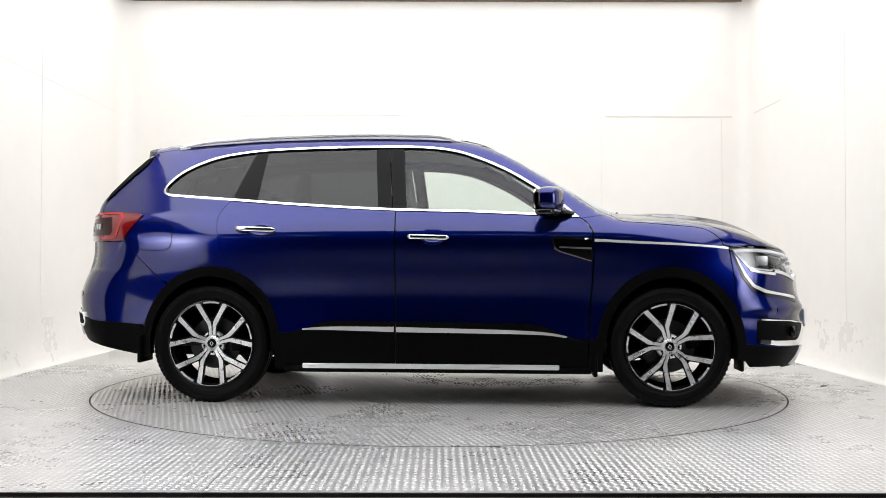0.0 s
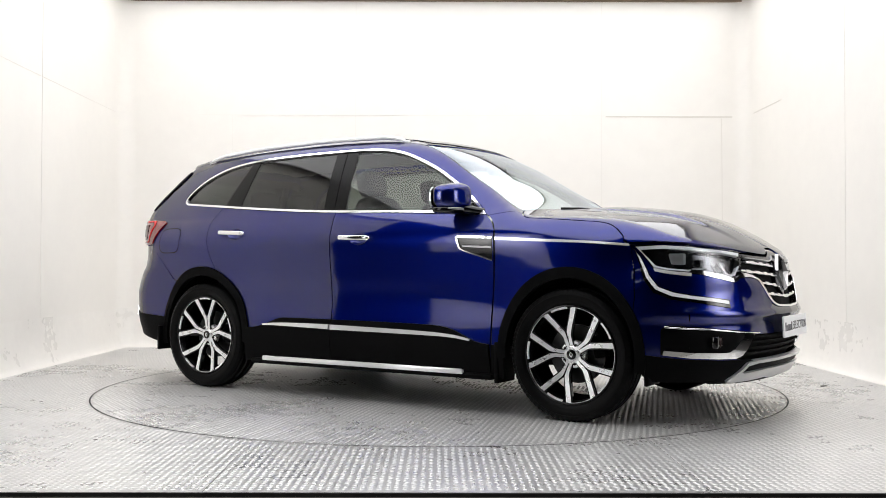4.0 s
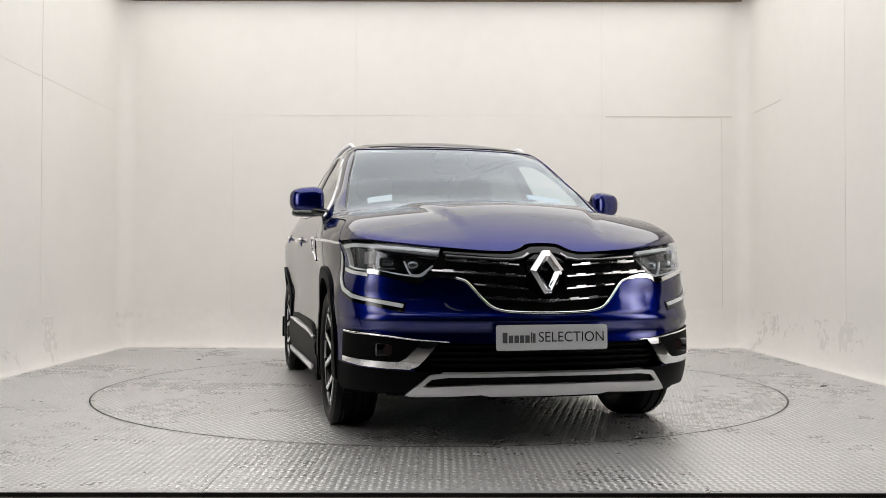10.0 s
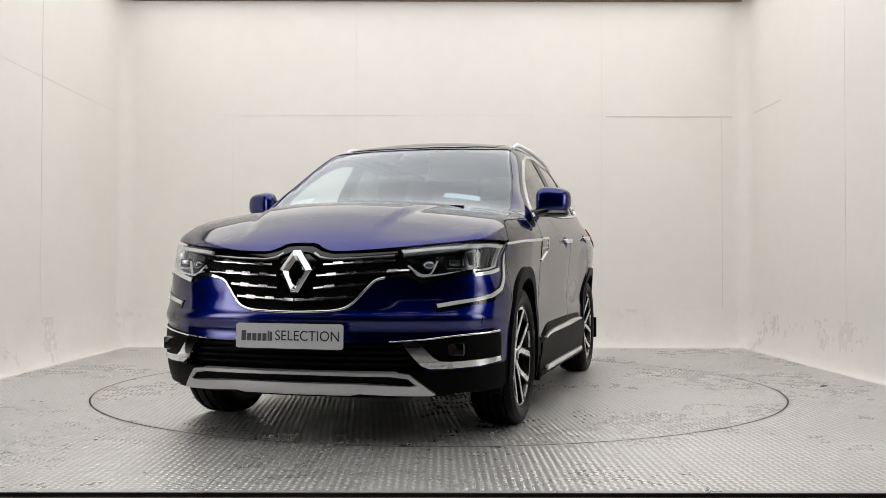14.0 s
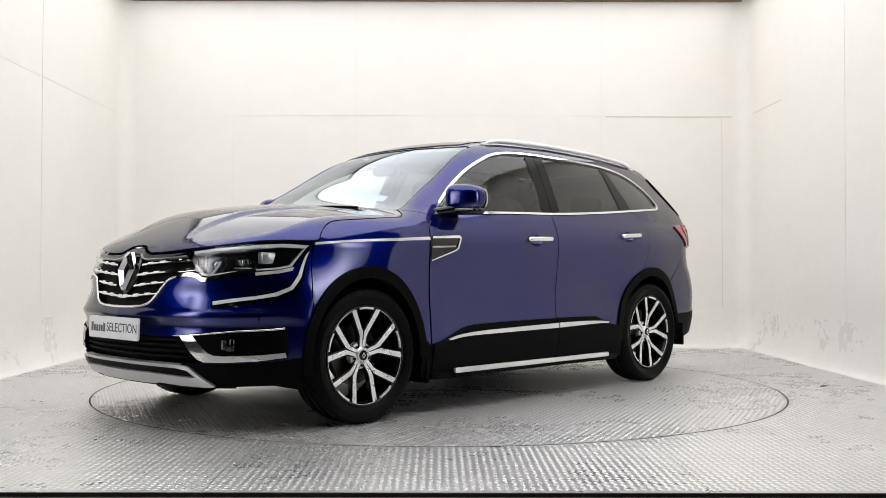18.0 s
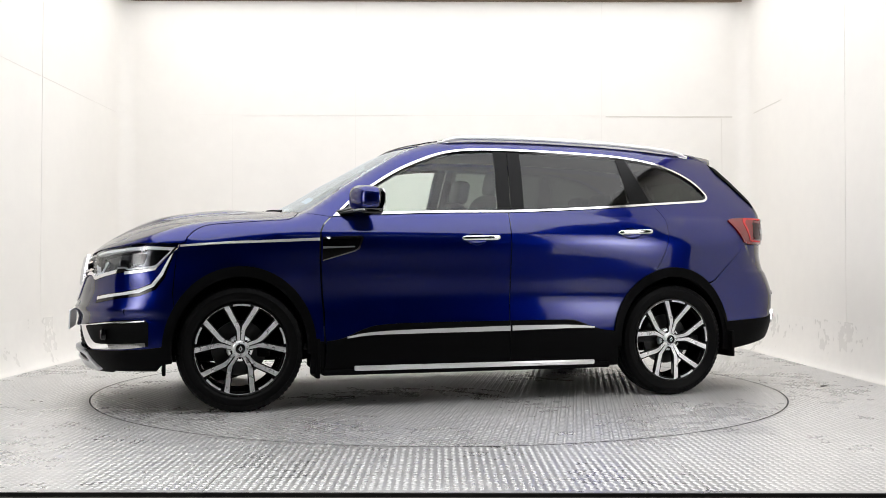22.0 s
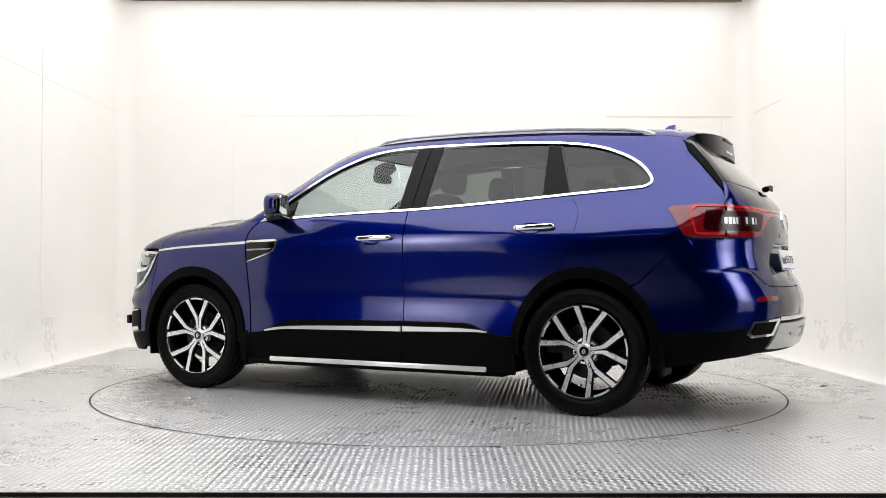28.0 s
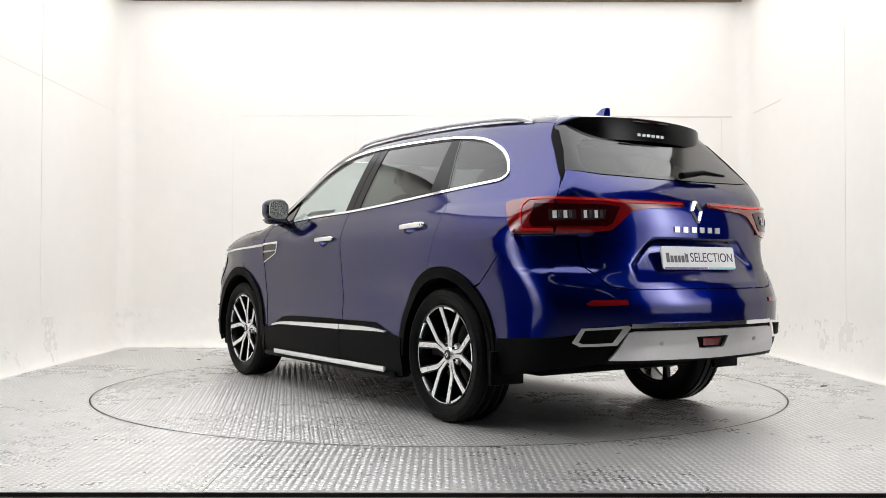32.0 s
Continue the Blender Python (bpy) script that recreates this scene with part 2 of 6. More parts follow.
tagged(box("wall_shed", -9, 9, -12.2, -12, -0.1, 5.5, M_DARKROOM), "dark far wall of the shed", kind="structure")
tagged(box("wall_shed_left", -9.2, -9, -12, 6, -0.1, 5.5, M_DARKROOM), "dark side wall of the shed", kind="structure")
tagged(box("wall_shed_right", 9, 9.2, -12, 6, -0.1, 5.5, M_DARKROOM), "dark side wall of the shed", kind="structure")
tagged(box("wall_shed_back", -9, 9, 6, 6.2, -0.1, 5.5, M_DARKROOM), "dark back wall of the shed", kind="structure")
tagged(box("ceiling_shed", -9, 9, -12, 6, 5.5, 5.7, M_DARKROOM), "dark roof of the shed", kind="structure")

# ---------------------------------------------------------------- car: form
# car space: x to its front, y to its left, z up, origin on the ground midway between the axles
car = tagged(new("car"), "dark blue metallic family SUV with chrome trim, parked on the turntable", "car")


SLOPES = {}


def tab(v, xs, ys):
    """Smooth monotone table: cubic through the rows."""
    key = (tuple(xs), tuple(ys))
    if key not in SLOPES:
        xs, ys = np.array(xs, float), np.array(ys, float)
        d = np.diff(ys) / np.diff(xs)
        m = np.zeros(len(xs))
        m[1:-1] = np.where(d[:-1] * d[1:] > 0, 2 * d[:-1] * d[1:] / np.where(d[:-1] + d[1:] == 0, 1, d[:-1] + d[1:]), 0)
        m[0], m[-1] = d[0], d[-1]
        SLOPES[key] = xs, ys, m
    xs, ys, m = SLOPES[key]
    v = np.asarray(v, float)
    i = np.minimum(np.maximum(np.searchsorted(xs, v) - 1, 0), len(xs) - 2)
    h = xs[i + 1] - xs[i]
    t = np.minimum(np.maximum((v - xs[i]) / h, -2.0), 3.0)
    u = 1 - t
    out = u * u * (ys[i] * (1 + 2 * t) + m[i] * h * t) + t * t * (ys[i + 1] * (3 - 2 * t) - m[i + 1] * h * u)
    lo, hi = ys[0] + m[0] * (v - xs[0]), ys[-1] + m[-1] * (v - xs[-1])
    return np.where(v < xs[0], lo, np.where(v > xs[-1], hi, out))


def smax(a, b, k):
    h = np.clip(0.5 + 0.5 * (a - b) / k, 0, 1)
    return b + (a - b) * h + k * h * (1 - h)


def side_y(x, z):
    """Half width of the flank."""
    low = tab(z, [0.15, 0.25, 0.36, 0.47, 0.60, 0.80, 0.96, 0.985, 1.04, 1.10, 1.14], [0.865, 0.88, 0.888, 0.886, 0.882, 0.892, 0.905, 0.902, 0.886, 0.863, 0.842])
    up = 0.842 - (z - 1.14) * tab(z, [1.14, 1.40, 1.56, 1.70], [0.40, 0.45, 0.50, 0.70])
    s = np.where(z < 1.14, low, up)
    # hips over the wheels
    s = s + 0.016 * np.exp(-((x - 1.36) / 0.42) ** 2 - ((z - 0.78) / 0.22) ** 2)
    s = s + 0.018 * np.exp(-((x + 1.36) / 0.42) ** 2 - ((z - 0.82) / 0.24) ** 2)
    s = s - 0.32 * np.clip(z - 0.925, 0, 0.16) * np.clip((x - 1.15) / 0.4, 0, 1)
    # hollow low on the doors, deepest before the rear wheel
    s = s - (0.004 + 0.008 * np.exp(-((x + 0.78) / 0.36) ** 2)) * np.exp(-((z - 0.63) / 0.085) ** 2) * np.clip((0.95 - x) / 0.4, 0, 1) * np.clip((x + 1.25) / 0.3, 0, 1)
    # plan: tapers to front and back
    fl = tab(x, [-0.9, 1.2, 1.5, 1.72, 1.85, 2.0, 2.1, 2.4], [0.0, 0.0, -0.012, -0.016, 0.008, 0.070, 0.12, 0.33])
    fu = tab(x, [-0.9, 1.2, 1.5, 1.70, 1.85, 2.0, 2.4], [0.0, 0.0, 0.014, 0.042, 0.075, 0.125, 0.32])
    w = np.clip((z - 0.62) / 0.28, 0, 1)
    w = w * w * (3 - 2 * w)
    s = s - fl * (1 - w) - fu * w - tab(x, [-2.5, -2.1, -1.8, -1.4, -0.9, 1.2], [0.16, 0.070, 0.034, 0.008, 0.0, 0.0])
    zu = np.where(z < 1.1, np.maximum(z - 1.0, 0) ** 2 / 0.2, z - 1.05)
    s = s - np.minimum(zu, 1) * tab(x, [-2.2, -1.6, -1.0, -0.4, 0.25, 0.75, 1.2], [0.30, 0.14, 0.04, 0.0, 0.03, 0.19, 0.32])
    # the brow over the fog lamps runs round the corner
    s = s + (0.012 * np.exp(-((z - 0.575) / 0.03) ** 2) - 0.008 * np.exp(-((z - 0.675) / 0.05) ** 2)) * np.clip((x - 1.80) / 0.15, 0, 1)
    # ledge under the tail lamp: the bumper's shoulder stands proud of the corner above it
    u = np.clip((z - tab(x, [-2.2, -2.08, -1.99, -1.93, -1.88], [0.785, 0.803, 0.850, 0.925, 1.02])) / 0.022, 0, 1) * np.clip((-1.88 - x) / 0.03, 0, 1)
    s = s - 0.014 * u * u * (3 - 2 * u) * np.clip((0.985 - z) / 0.03, 0, 1)
    return s


def top_z(x, y):
    """Height of hood, windscreen and roof."""
    zc = tab(x, [-2.3, -1.95, -1.56, -1.2, -0.86, -0.5, -0.15, 0.1, 0.25, 0.36, 0.75, 1.12, 1.20, 1.35, 1.58, 1.73, 1.88, 2.0, 2.09, 2.15, 2.3],
             [1.52, 1.592, 1.626, 1.652, 1.664, 1.668, 1.660, 1.635, 1.605, 1.565, 1.355, 1.165, 1.158, 1.151, 1.130, 1.107, 1.064, 1.010, 0.958, 0.912, 0.76])
    c = tab(x, [-2.0, -0.2, 0.4, 0.9, 1.15, 1.5, 2.0, 2.2], [0.09, 0.11, 0.13, 0.14, 0.11, 0.115, 0.17, 0.13])
    y = np.abs(y)
    # two raised creases on the hood
    yc = 0.53 - 0.20 * np.clip((x - 1.2) / 0.8, 0, 1)
    u = np.clip((yc + 0.035 - y) / 0.07, 0, 1)
    crease = 0.018 * u * u * (3 - 2 * u) * np.clip((x - 1.15) / 0.25, 0, 1) * np.clip((2.12 - x) / 0.35, 0, 1)
    return zc - c * y * y - 0.25 * np.clip(y - 0.45, 0, 1) ** 3 * np.clip(1.4 - x, 0, 1) + crease


def front_x(y, z):
    y = np.abs(y)
    # brow over the intakes, and the hollow between it and the lamps
    brow = 0.014 * np.exp(-((z - 0.572) / 0.026) ** 2) - 0.010 * np.exp(-((z - 0.515) / 0.03) ** 2)
    brow = brow - 0.012 * np.exp(-((z - 0.675) / 0.05) ** 2) * np.clip((y - 0.36) / 0.15, 0, 1)
    c = tab(z, [0.18, 0.25, 0.33, 0.42, 0.55, 0.70, 0.85, 0.95, 1.05], [2.15, 2.212, 2.248, 2.263, 2.262, 2.236, 2.200, 2.165, 2.11])
    return c + brow - tab(y, [0, 0.2, 0.4, 0.55, 0.65, 0.75, 0.83, 0.89, 0.95], [0, 0.010, 0.040, 0.085, 0.14, 0.22, 0.32, 0.45, 0.75])


def rear_x(y, z):
    y = np.abs(y)
    c = tab(z, [0.18, 0.28, 0.38, 0.45, 0.62, 0.70, 0.80, 0.90, 1.00, 1.08, 1.16, 1.28, 1.42, 1.51, 1.62],
            [-2.20, -2.28, -2.335, -2.36, -2.375, -2.355, -2.312, -2.290, -2.288, -2.278, -2.242, -2.135, -2.0, -1.915, -1.81])
    k = np.clip((z - 1.04) / 0.26, 0, 1)
    k = k * k * (3 - 2 * k)
    # ledge under the lamps, and the hollow round the plate
    u = np.clip((z - 0.782) / 0.022, 0, 1)
    c = c + 0.014 * u * u * (3 - 2 * u) * np.clip((0.985 - z) / 0.03, 0, 1) * np.clip((y - 0.585) / 0.04, 0, 1)
    w = 0.30 + 0.13 * np.clip((0.94 - z) / 0.12, 0, 1)
    u, v = np.clip((w + 0.02 - y) / 0.07, 0, 1), np.clip((0.952 - z) / 0.034, 0, 1)
    c = c + 0.034 * u * u * (3 - 2 * u) * v * v * (3 - 2 * v) * np.clip((z - 0.735) / 0.16, 0, 1)
    return c + (1 - 0.45 * k) * tab(y, [0, 0.2, 0.4, 0.55, 0.65, 0.75, 0.85, 0.95], [0, 0.008, 0.035, 0.075, 0.125, 0.205, 0.36, 0.70])


def body(x, y, z):
    """Signed form of the whole car; negative inside."""
    y = np.abs(y)
    f = smax(y - side_y(x, z), (z - top_z(x, y)) * 0.8, 0.045)
    f = smax(f, (x - front_x(y, z)) * 0.8, 0.032)
    f = smax(f, (rear_x(y, z) - x) * 0.8, 0.05)
    return f


def root(fun, lo, hi):
    """lo is inside, hi outside: halving first, then the false position with halved weights."""
    lo, hi = np.array(lo, float), np.array(hi, float)
    for _ in range(5):
        m = (lo + hi) / 2
        inside = fun(m) < 0
        lo, hi = np.where(inside, m, lo), np.where(inside, hi, m)
    flo, fhi = np.minimum(fun(lo), -1e-9), np.maximum(fun(hi), 1e-9)
    for _ in range(6):
        m = (lo * fhi - hi * flo) / (fhi - flo)
        fm = fun(m)
        inside = fm < 0
        lo, hi = np.where(inside, m, lo), np.where(inside, hi, m)
        flo, fhi = np.where(inside, np.minimum(fm, -1e-12), flo * 0.5), np.where(inside, fhi * 0.5, np.maximum(fm, 1e-12))
    return m


def lift(axis, u, v):
    """Points of the form over a plane: 'y': (x, z); 'z': (x, y); 'f', 'r': (y, z) at the front or rear."""
    u, v = np.asarray(u, float), np.asarray(v, float)
    o, l = np.zeros_like(u), np.ones_like(u)
    if axis == "y":
        w = root(lambda q: body(u, q, v), o, l * 1.2)
        return np.stack([u, w, v], -1)
    if axis == "z":
        w = root(lambda q: body(u, v, q), o + 0.5, l * 2.0)
        return np.stack([u, v, w], -1)
    if axis == "f":
        w = root(lambda q: body(q, u, v), o + 1.0, l * 2.6)
        return np.stack([w, u, v], -1)
    w = root(lambda q: body(-q, u, v), o + 1.0, l * 2.6)
    return np.stack([-w, u, v], -1)


def grad(p):
    e = 1e-3
    x, y, z = p[:, 0], p[:, 1], p[:, 2]
    g = np.stack([body(x + e, y, z) - body(x - e, y, z), body(x, y + e, z) - body(x, y - e, z), body(x, y, z + e) - body(x, y, z - e)], -1)
    return g / np.maximum(np.linalg.norm(g, axis=1, keepdims=True), 1e-9)


from mathutils.geometry import delaunay_2d_cdt


def dense(poly, step):
    """The outline with points no further apart than step."""
    out = []
    n = len(poly)
    for i in range(n):
        a, b = np.array(poly[i], float), np.array(poly[(i + 1) % n], float)
        k = max(1, int(math.ceil(np.linalg.norm(b - a) / step)))
        out += [tuple(a + (b - a) * j / k) for j in range(k)]
    return out


def smooth_line(pts, n=8, closed=False):
    """Catmull-Rom through the points."""
    p = [np.array(q, float) for q in pts]
    m = len(p)
    out = []
    for i in range(m if closed else m - 1):
        a, b, c, d = (p[(i + k) % m] if closed else p[min(max(i + k, 0), m - 1)] for k in (-1, 0, 1, 2))
        for j in range(n):
            t = j / n
            out.append(tuple(0.5 * (2 * b + (c - a) * t + (2 * a - 5 * b + 4 * c - d) * t * t + (3 * b - a - 3 * c + d) * t ** 3)))
    if not closed:
        out.append(tuple(p[-1]))
    return out


def inside(poly, q):
    """Which of the points q lie inside the outline."""
    p = np.array(poly, float)
    r = np.roll(p, -1, axis=0)
    x, y = q[:, :1], q[:, 1:2]
    dy = np.where(r[:, 1] == p[:, 1], 1e-12, r[:, 1] - p[:, 1])
    hit = ((p[:, 1] > y) != (r[:, 1] > y)) & (x < (r[:, 0] - p[:, 0]) * (y - p[:, 1]) / dy + p[:, 0])
    return hit.sum(1) % 2 == 1


def near(poly, q, d):
    """Which of the points q lie within d of the outline's points."""
    p = np.array(poly, float)
    return (((q[:, None, :] - p[None]) ** 2).sum(2) < d * d).any(1)


def flat_mesh(outline, holes=(), step=0.05, edge=None):
    """Triangles over an outline with holes: points (2D), triangles."""
    edge = edge or step
    loops = [dense(outline, edge)] + [dense(h, edge) for h in holes]
    pts, edges = [], []
    for lp in loops:
        s = len(pts)
        pts += lp
        edges += [(s + i, s + (i + 1) % len(lp)) for i in range(len(lp))]
    o = np.array(loops[0])
    gx = np.arange(o[:, 0].min(), o[:, 0].max(), step)
    gy = np.arange(o[:, 1].min(), o[:, 1].max(), step)
    g = np.array([(x + (step / 2 if j % 2 else 0), y) for j, y in enumerate(gy) for x in gx]).reshape(-1, 2)
    if len(g):
        keep = inside(loops[0], g)
        for lp in loops:
            keep &= ~near(lp, g, step * 0.45)
        for lp in loops[1:]:
            keep &= ~inside(lp, g)
        g = g[keep]
    allp = [Vector(p) for p in pts] + [Vector(p) for p in g]
    vv, _, ff, *_ = delaunay_2d_cdt(allp, edges, [], 0, 1e-6)
    vv = np.array([tuple(v) for v in vv])
    ff = np.array([f for f in ff if len(f) == 3])
    c = vv[ff].mean(1)
    keep = inside(loops[0], c)
    for lp in loops[1:]:
        keep &= ~inside(lp, c)
    return vv, ff[keep]


def patch(axis, outline, holes=(), step=0.05, out=0.0, skirt=0.012, edge=None, bulge=None):
    """A piece of the skin over an outline: verts, faces, normals. out: how proud it lies; skirt: depth of its rim."""
    vv, ff = flat_mesh(outline, holes, step, edge)
    p = lift(axis, vv[:, 0], vv[:, 1])
    n = grad(p)
    if bulge is not None:
        out = out + bulge(p)[:, None]
    p = p + n * out
    q = p[ff]
    fn = np.cross(q[:, 1] - q[:, 0], q[:, 2] - q[:, 0])
    flip = (fn * n[ff].mean(1)).sum(1) < 0
    ff[flip] = ff[flip][:, ::-1]
    verts, faces, normals = p.tolist(), ff.tolist(), n.tolist()
    if skirt:
        cnt = {}
        for f in faces:
            for a, b in ((f[0], f[1]), (f[1], f[2]), (f[2], f[0])):
                cnt[(a, b)] = 1
        rim = [(a, b) for a, b in cnt if (b, a) not in cnt]
        base, ids = len(verts), {}
        for a, b in rim:
            va, vb = p[a], p[b]
            s = np.cross(vb - va, n[a])
            s = s / max(np.linalg.norm(s), 1e-9)
            k = len(verts)
            verts += [va.tolist(), vb.tolist(), (vb - n[b] * skirt).tolist(), (va - n[a] * skirt).tolist()]
            normals += [s.tolist()] * 4
            faces.append([k, k + 3, k + 2, k + 1])
    return verts, faces, normals


def mirror(v, f, n):
    return [(x, -y, z) for x, y, z in v], [list(q)[::-1] for q in f], [(x, -y, z) for x, y, z in n]


def skin(name, axis, outline, material, parent=None, label="", holes=(), both=False, **kw):
    """A panel of the car; both: one on each flank. Returns the object, or left and right."""
    v, f, n = patch(axis, outline, holes, **kw)
    ob = put(name, v, f, material, parent or car, label, True, n)
    if not both:
        return ob
    other = put(name, *mirror(v, f, n)[:2], material, parent or car, label, True, mirror(v, f, n)[2])
    return ob, other


def skin2(name, pieces, material, parent=None, label="", both=False, **kw):
    """One panel of several pieces, each (axis, outline) or (axis, outline, holes); both: its mirror image too, as an object of its own; 'join': in the same mesh."""
    V, F, N = [], [], []
    for axis, outline, *holes in pieces:
        v, f, n = patch(axis, outline, *holes, **kw)
        k = len(V)
        V, F, N = V + v, F + [[i + k for i in q] for q in f], N + n
    mv, mf, mn = mirror(V, F, N)
    if both == "join":
        k = len(V)
        V, F, N = list(V) + mv, F + [[i + k for i in q] for q in mf], list(N) + mn
    ob = put(name, V, F, material, parent or car, label, True, N)
    if both is True:
        return ob, put(name, mv, mf, material, (parent or car), label, True, mn)
    return ob


def inset(poly, d):
    """The outline moved inwards by d (any winding)."""
    p = np.array(poly, float)
    area = 0.5 * np.sum(p[:, 0] * np.roll(p[:, 1], -1) - np.roll(p[:, 0], -1) * p[:, 1])
    s = 1 if area > 0 else -1
    out = []
    n = len(p)
    for i in range(n):
        a, b, c = p[i - 1], p[i], p[(i + 1) % n]
        t1 = (b - a) / max(np.linalg.norm(b - a), 1e-9)
        t2 = (c - b) / max(np.linalg.norm(c - b), 1e-9)
        n1, n2 = np.array([-t1[1], t1[0]]) * s, np.array([-t2[1], t2[0]]) * s
        m = n1 + n2
        l = max(m @ n1, 0.35)
        out.append(tuple(b + m / l * d))
    return out


M_BLUE = mat("blue_metallic_paint", (0.0010, 0.0065, 0.130), 0.30, metal=0.96, coat=1.0, coat_rough=0.05, spec=0.5, vary=0.06, vscale=3.0)
M_BLUE.node_tree.nodes["Principled BSDF"].inputs["Specular Tint"].default_value = (0.0, 0.0, 0.01, 1)
M_BLUE.node_tree.nodes["Principled BSDF"].inputs["Coat IOR"].default_value = 1.61
M_BLACK = mat("black_grained_plastic", (0.0016, 0.0016, 0.0018), 0.5, spec=0.05, vary=0.1, vscale=20, bump=0.15, bscale=900)
M_GLOSS = mat("gloss_black", (0.0015, 0.0015, 0.002), 0.08, spec=0.4, coat=0.2)
M_CHROME = mat("bright_chrome", (0.90, 0.90, 0.91), 0.07, metal=1.0)
M_SATIN = mat("satin_silver", (0.45, 0.45, 0.46), 0.30, metal=0.9)
M_BRIGHT = mat("brushed_bright_trim", (0.88, 0.88, 0.89), 0.24, metal=0.5, vary=0.02, vscale=30)
M_SKID = mat("silver_grey_paint", (0.58, 0.58, 0.59), 0.34, metal=0.7, vary=0.05, vscale=6)
M_RUBBER = mat("tyre_rubber", (0.0018, 0.0018, 0.0019), 0.45, spec=0.09, vary=0.15, vscale=12, bump=0.2, bscale=300)


def glass(name, tint, f0=0.045, power=4.5, rough=0.0, gloss=(1.0, 1.0, 1.0)):
    """A thin pane: tinted clear, with a mirror gloss that grows at flat angles."""
    m = bpy.data.materials.new(name)
    m.use_nodes = True
    nt = m.node_tree
    nt.nodes.remove(nt.nodes["Principled BSDF"])
    t, g = nt.nodes.new("ShaderNodeBsdfTransparent"), nt.nodes.new("ShaderNodeBsdfGlossy")
    t.inputs[0].default_value = (*tint, 1)
    g.inputs["Roughness"].default_value = rough
    g.inputs["Color"].default_value = (*gloss, 1)
    lw, mix = nt.nodes.new("ShaderNodeLayerWeight"), nt.nodes.new("ShaderNodeMixShader")
    lw.inputs[0].default_value = 0.5
    pw, ma = nt.nodes.new("ShaderNodeMath"), nt.nodes.new("ShaderNodeMath")
    pw.operation, ma.operation = "POWER", "MULTIPLY_ADD"
    pw.inputs[1].default_value, ma.inputs[1].default_value, ma.inputs[2].default_value = power, 1 - f0, f0
    nt.links.new(lw.outputs["Facing"], pw.inputs[0])
    nt.links.new(pw.outputs[0], ma.inputs[0])
    nt.links.new(ma.outputs[0], mix.inputs[0])
    nt.links.new(t.outputs[0], mix.inputs[1])
    nt.links.new(g.outputs[0], mix.inputs[2])
    nt.links.new(mix.outputs[0], nt.nodes["Material Output"].inputs[0])
    return m


M_GLASS = glass("clear_glass", (0.82, 0.88, 0.84))
M_TINT = glass("dark_tinted_glass", (0.13, 0.148, 0.13))
M_PILLAR = mat("black_pillar_film", (0.0012, 0.0012, 0.0015), 0.22, spec=0.14)
M_WSGLASS = glass("windscreen_glass", (0.74, 0.82, 0.84), 0.11, 4.2, gloss=(0.88, 0.94, 1.0))
M_LENS = glass("clear_lamp_lens", (0.93, 0.95, 0.96), 0.045)
M_REDLENS = glass("red_lamp_lens", (0.75, 0.02, 0.03), 0.06)
M_DARK = mat("dark_underbody", (0.003, 0.003, 0.003), 0.9, spec=0.1)
M_TRIM = mat("dark_interior_trim", (0.02, 0.02, 0.022), 0.6, spec=0.2, vary=0.15, vscale=8, bump=0.2, bscale=200)
M_GRILLE = mat("black_grille_mesh", (0.003, 0.003, 0.003), 0.7, spec=0.1)
M_WHITE = mat("white_light_guide", (0.72, 0.73, 0.75), 0.15, coat=0.8)
M_HOUSING = mat("smoked_lamp_housing", (0.085, 0.085, 0.092), 0.14, metal=0.9, vary=0.1, vscale=14)
M_BULB = mat("glassy_projector", (0.35, 0.37, 0.40), 0.08, metal=0.8, coat=1.0)
M_VIOLET = mat("violet_film", (0.10, 0.06, 0.30), 0.4)
M_TEAL = mat("teal_film", (0.25, 0.55, 0.60), 0.4)
M_RED = mat("red_lamp_plastic", (0.17, 0.004, 0.006), 0.10, spec=0.5, coat=0.8)
M_DARKRED = mat("dark_red_bowl", (0.022, 0.001, 0.002), 0.12, spec=0.3)
M_REDGLOW = mat("bright_red_guide", (0.50, 0.012, 0.014), 0.12, spec=0.4, coat=0.5)
M_SMOKE = mat("smoked_clear_lens", (0.03, 0.018, 0.018), 0.08, spec=0.4)
M_PAPER = mat("pale_paper", (0.72, 0.74, 0.74), 0.6)
M_PAPER2 = mat("bluish_paper", (0.55, 0.66, 0.76), 0.6)

# ---------------------------------------------------------------- car: panels
def L(axis, pts):
    return lift(axis, [p[0] for p in pts], [p[1] for p in pts])


def xz(p3):
    return [(p[0], p[2]) for p in p3]


def xy(p3):
    return [(p[0], p[1]) for p in p3]


def yz(p3):
    return [(p[1], p[2]) for p in p3]


def arc(cx, cz, rx, rz, a0, a1, n=24):
    return [(cx + rx * math.cos(radians(a0 + (a1 - a0) * i / n)), cz + rz * math.sin(radians(a0 + (a1 - a0) * i / n))) for i in range(n + 1)]


XW, ZW = 1.3525, 0.348
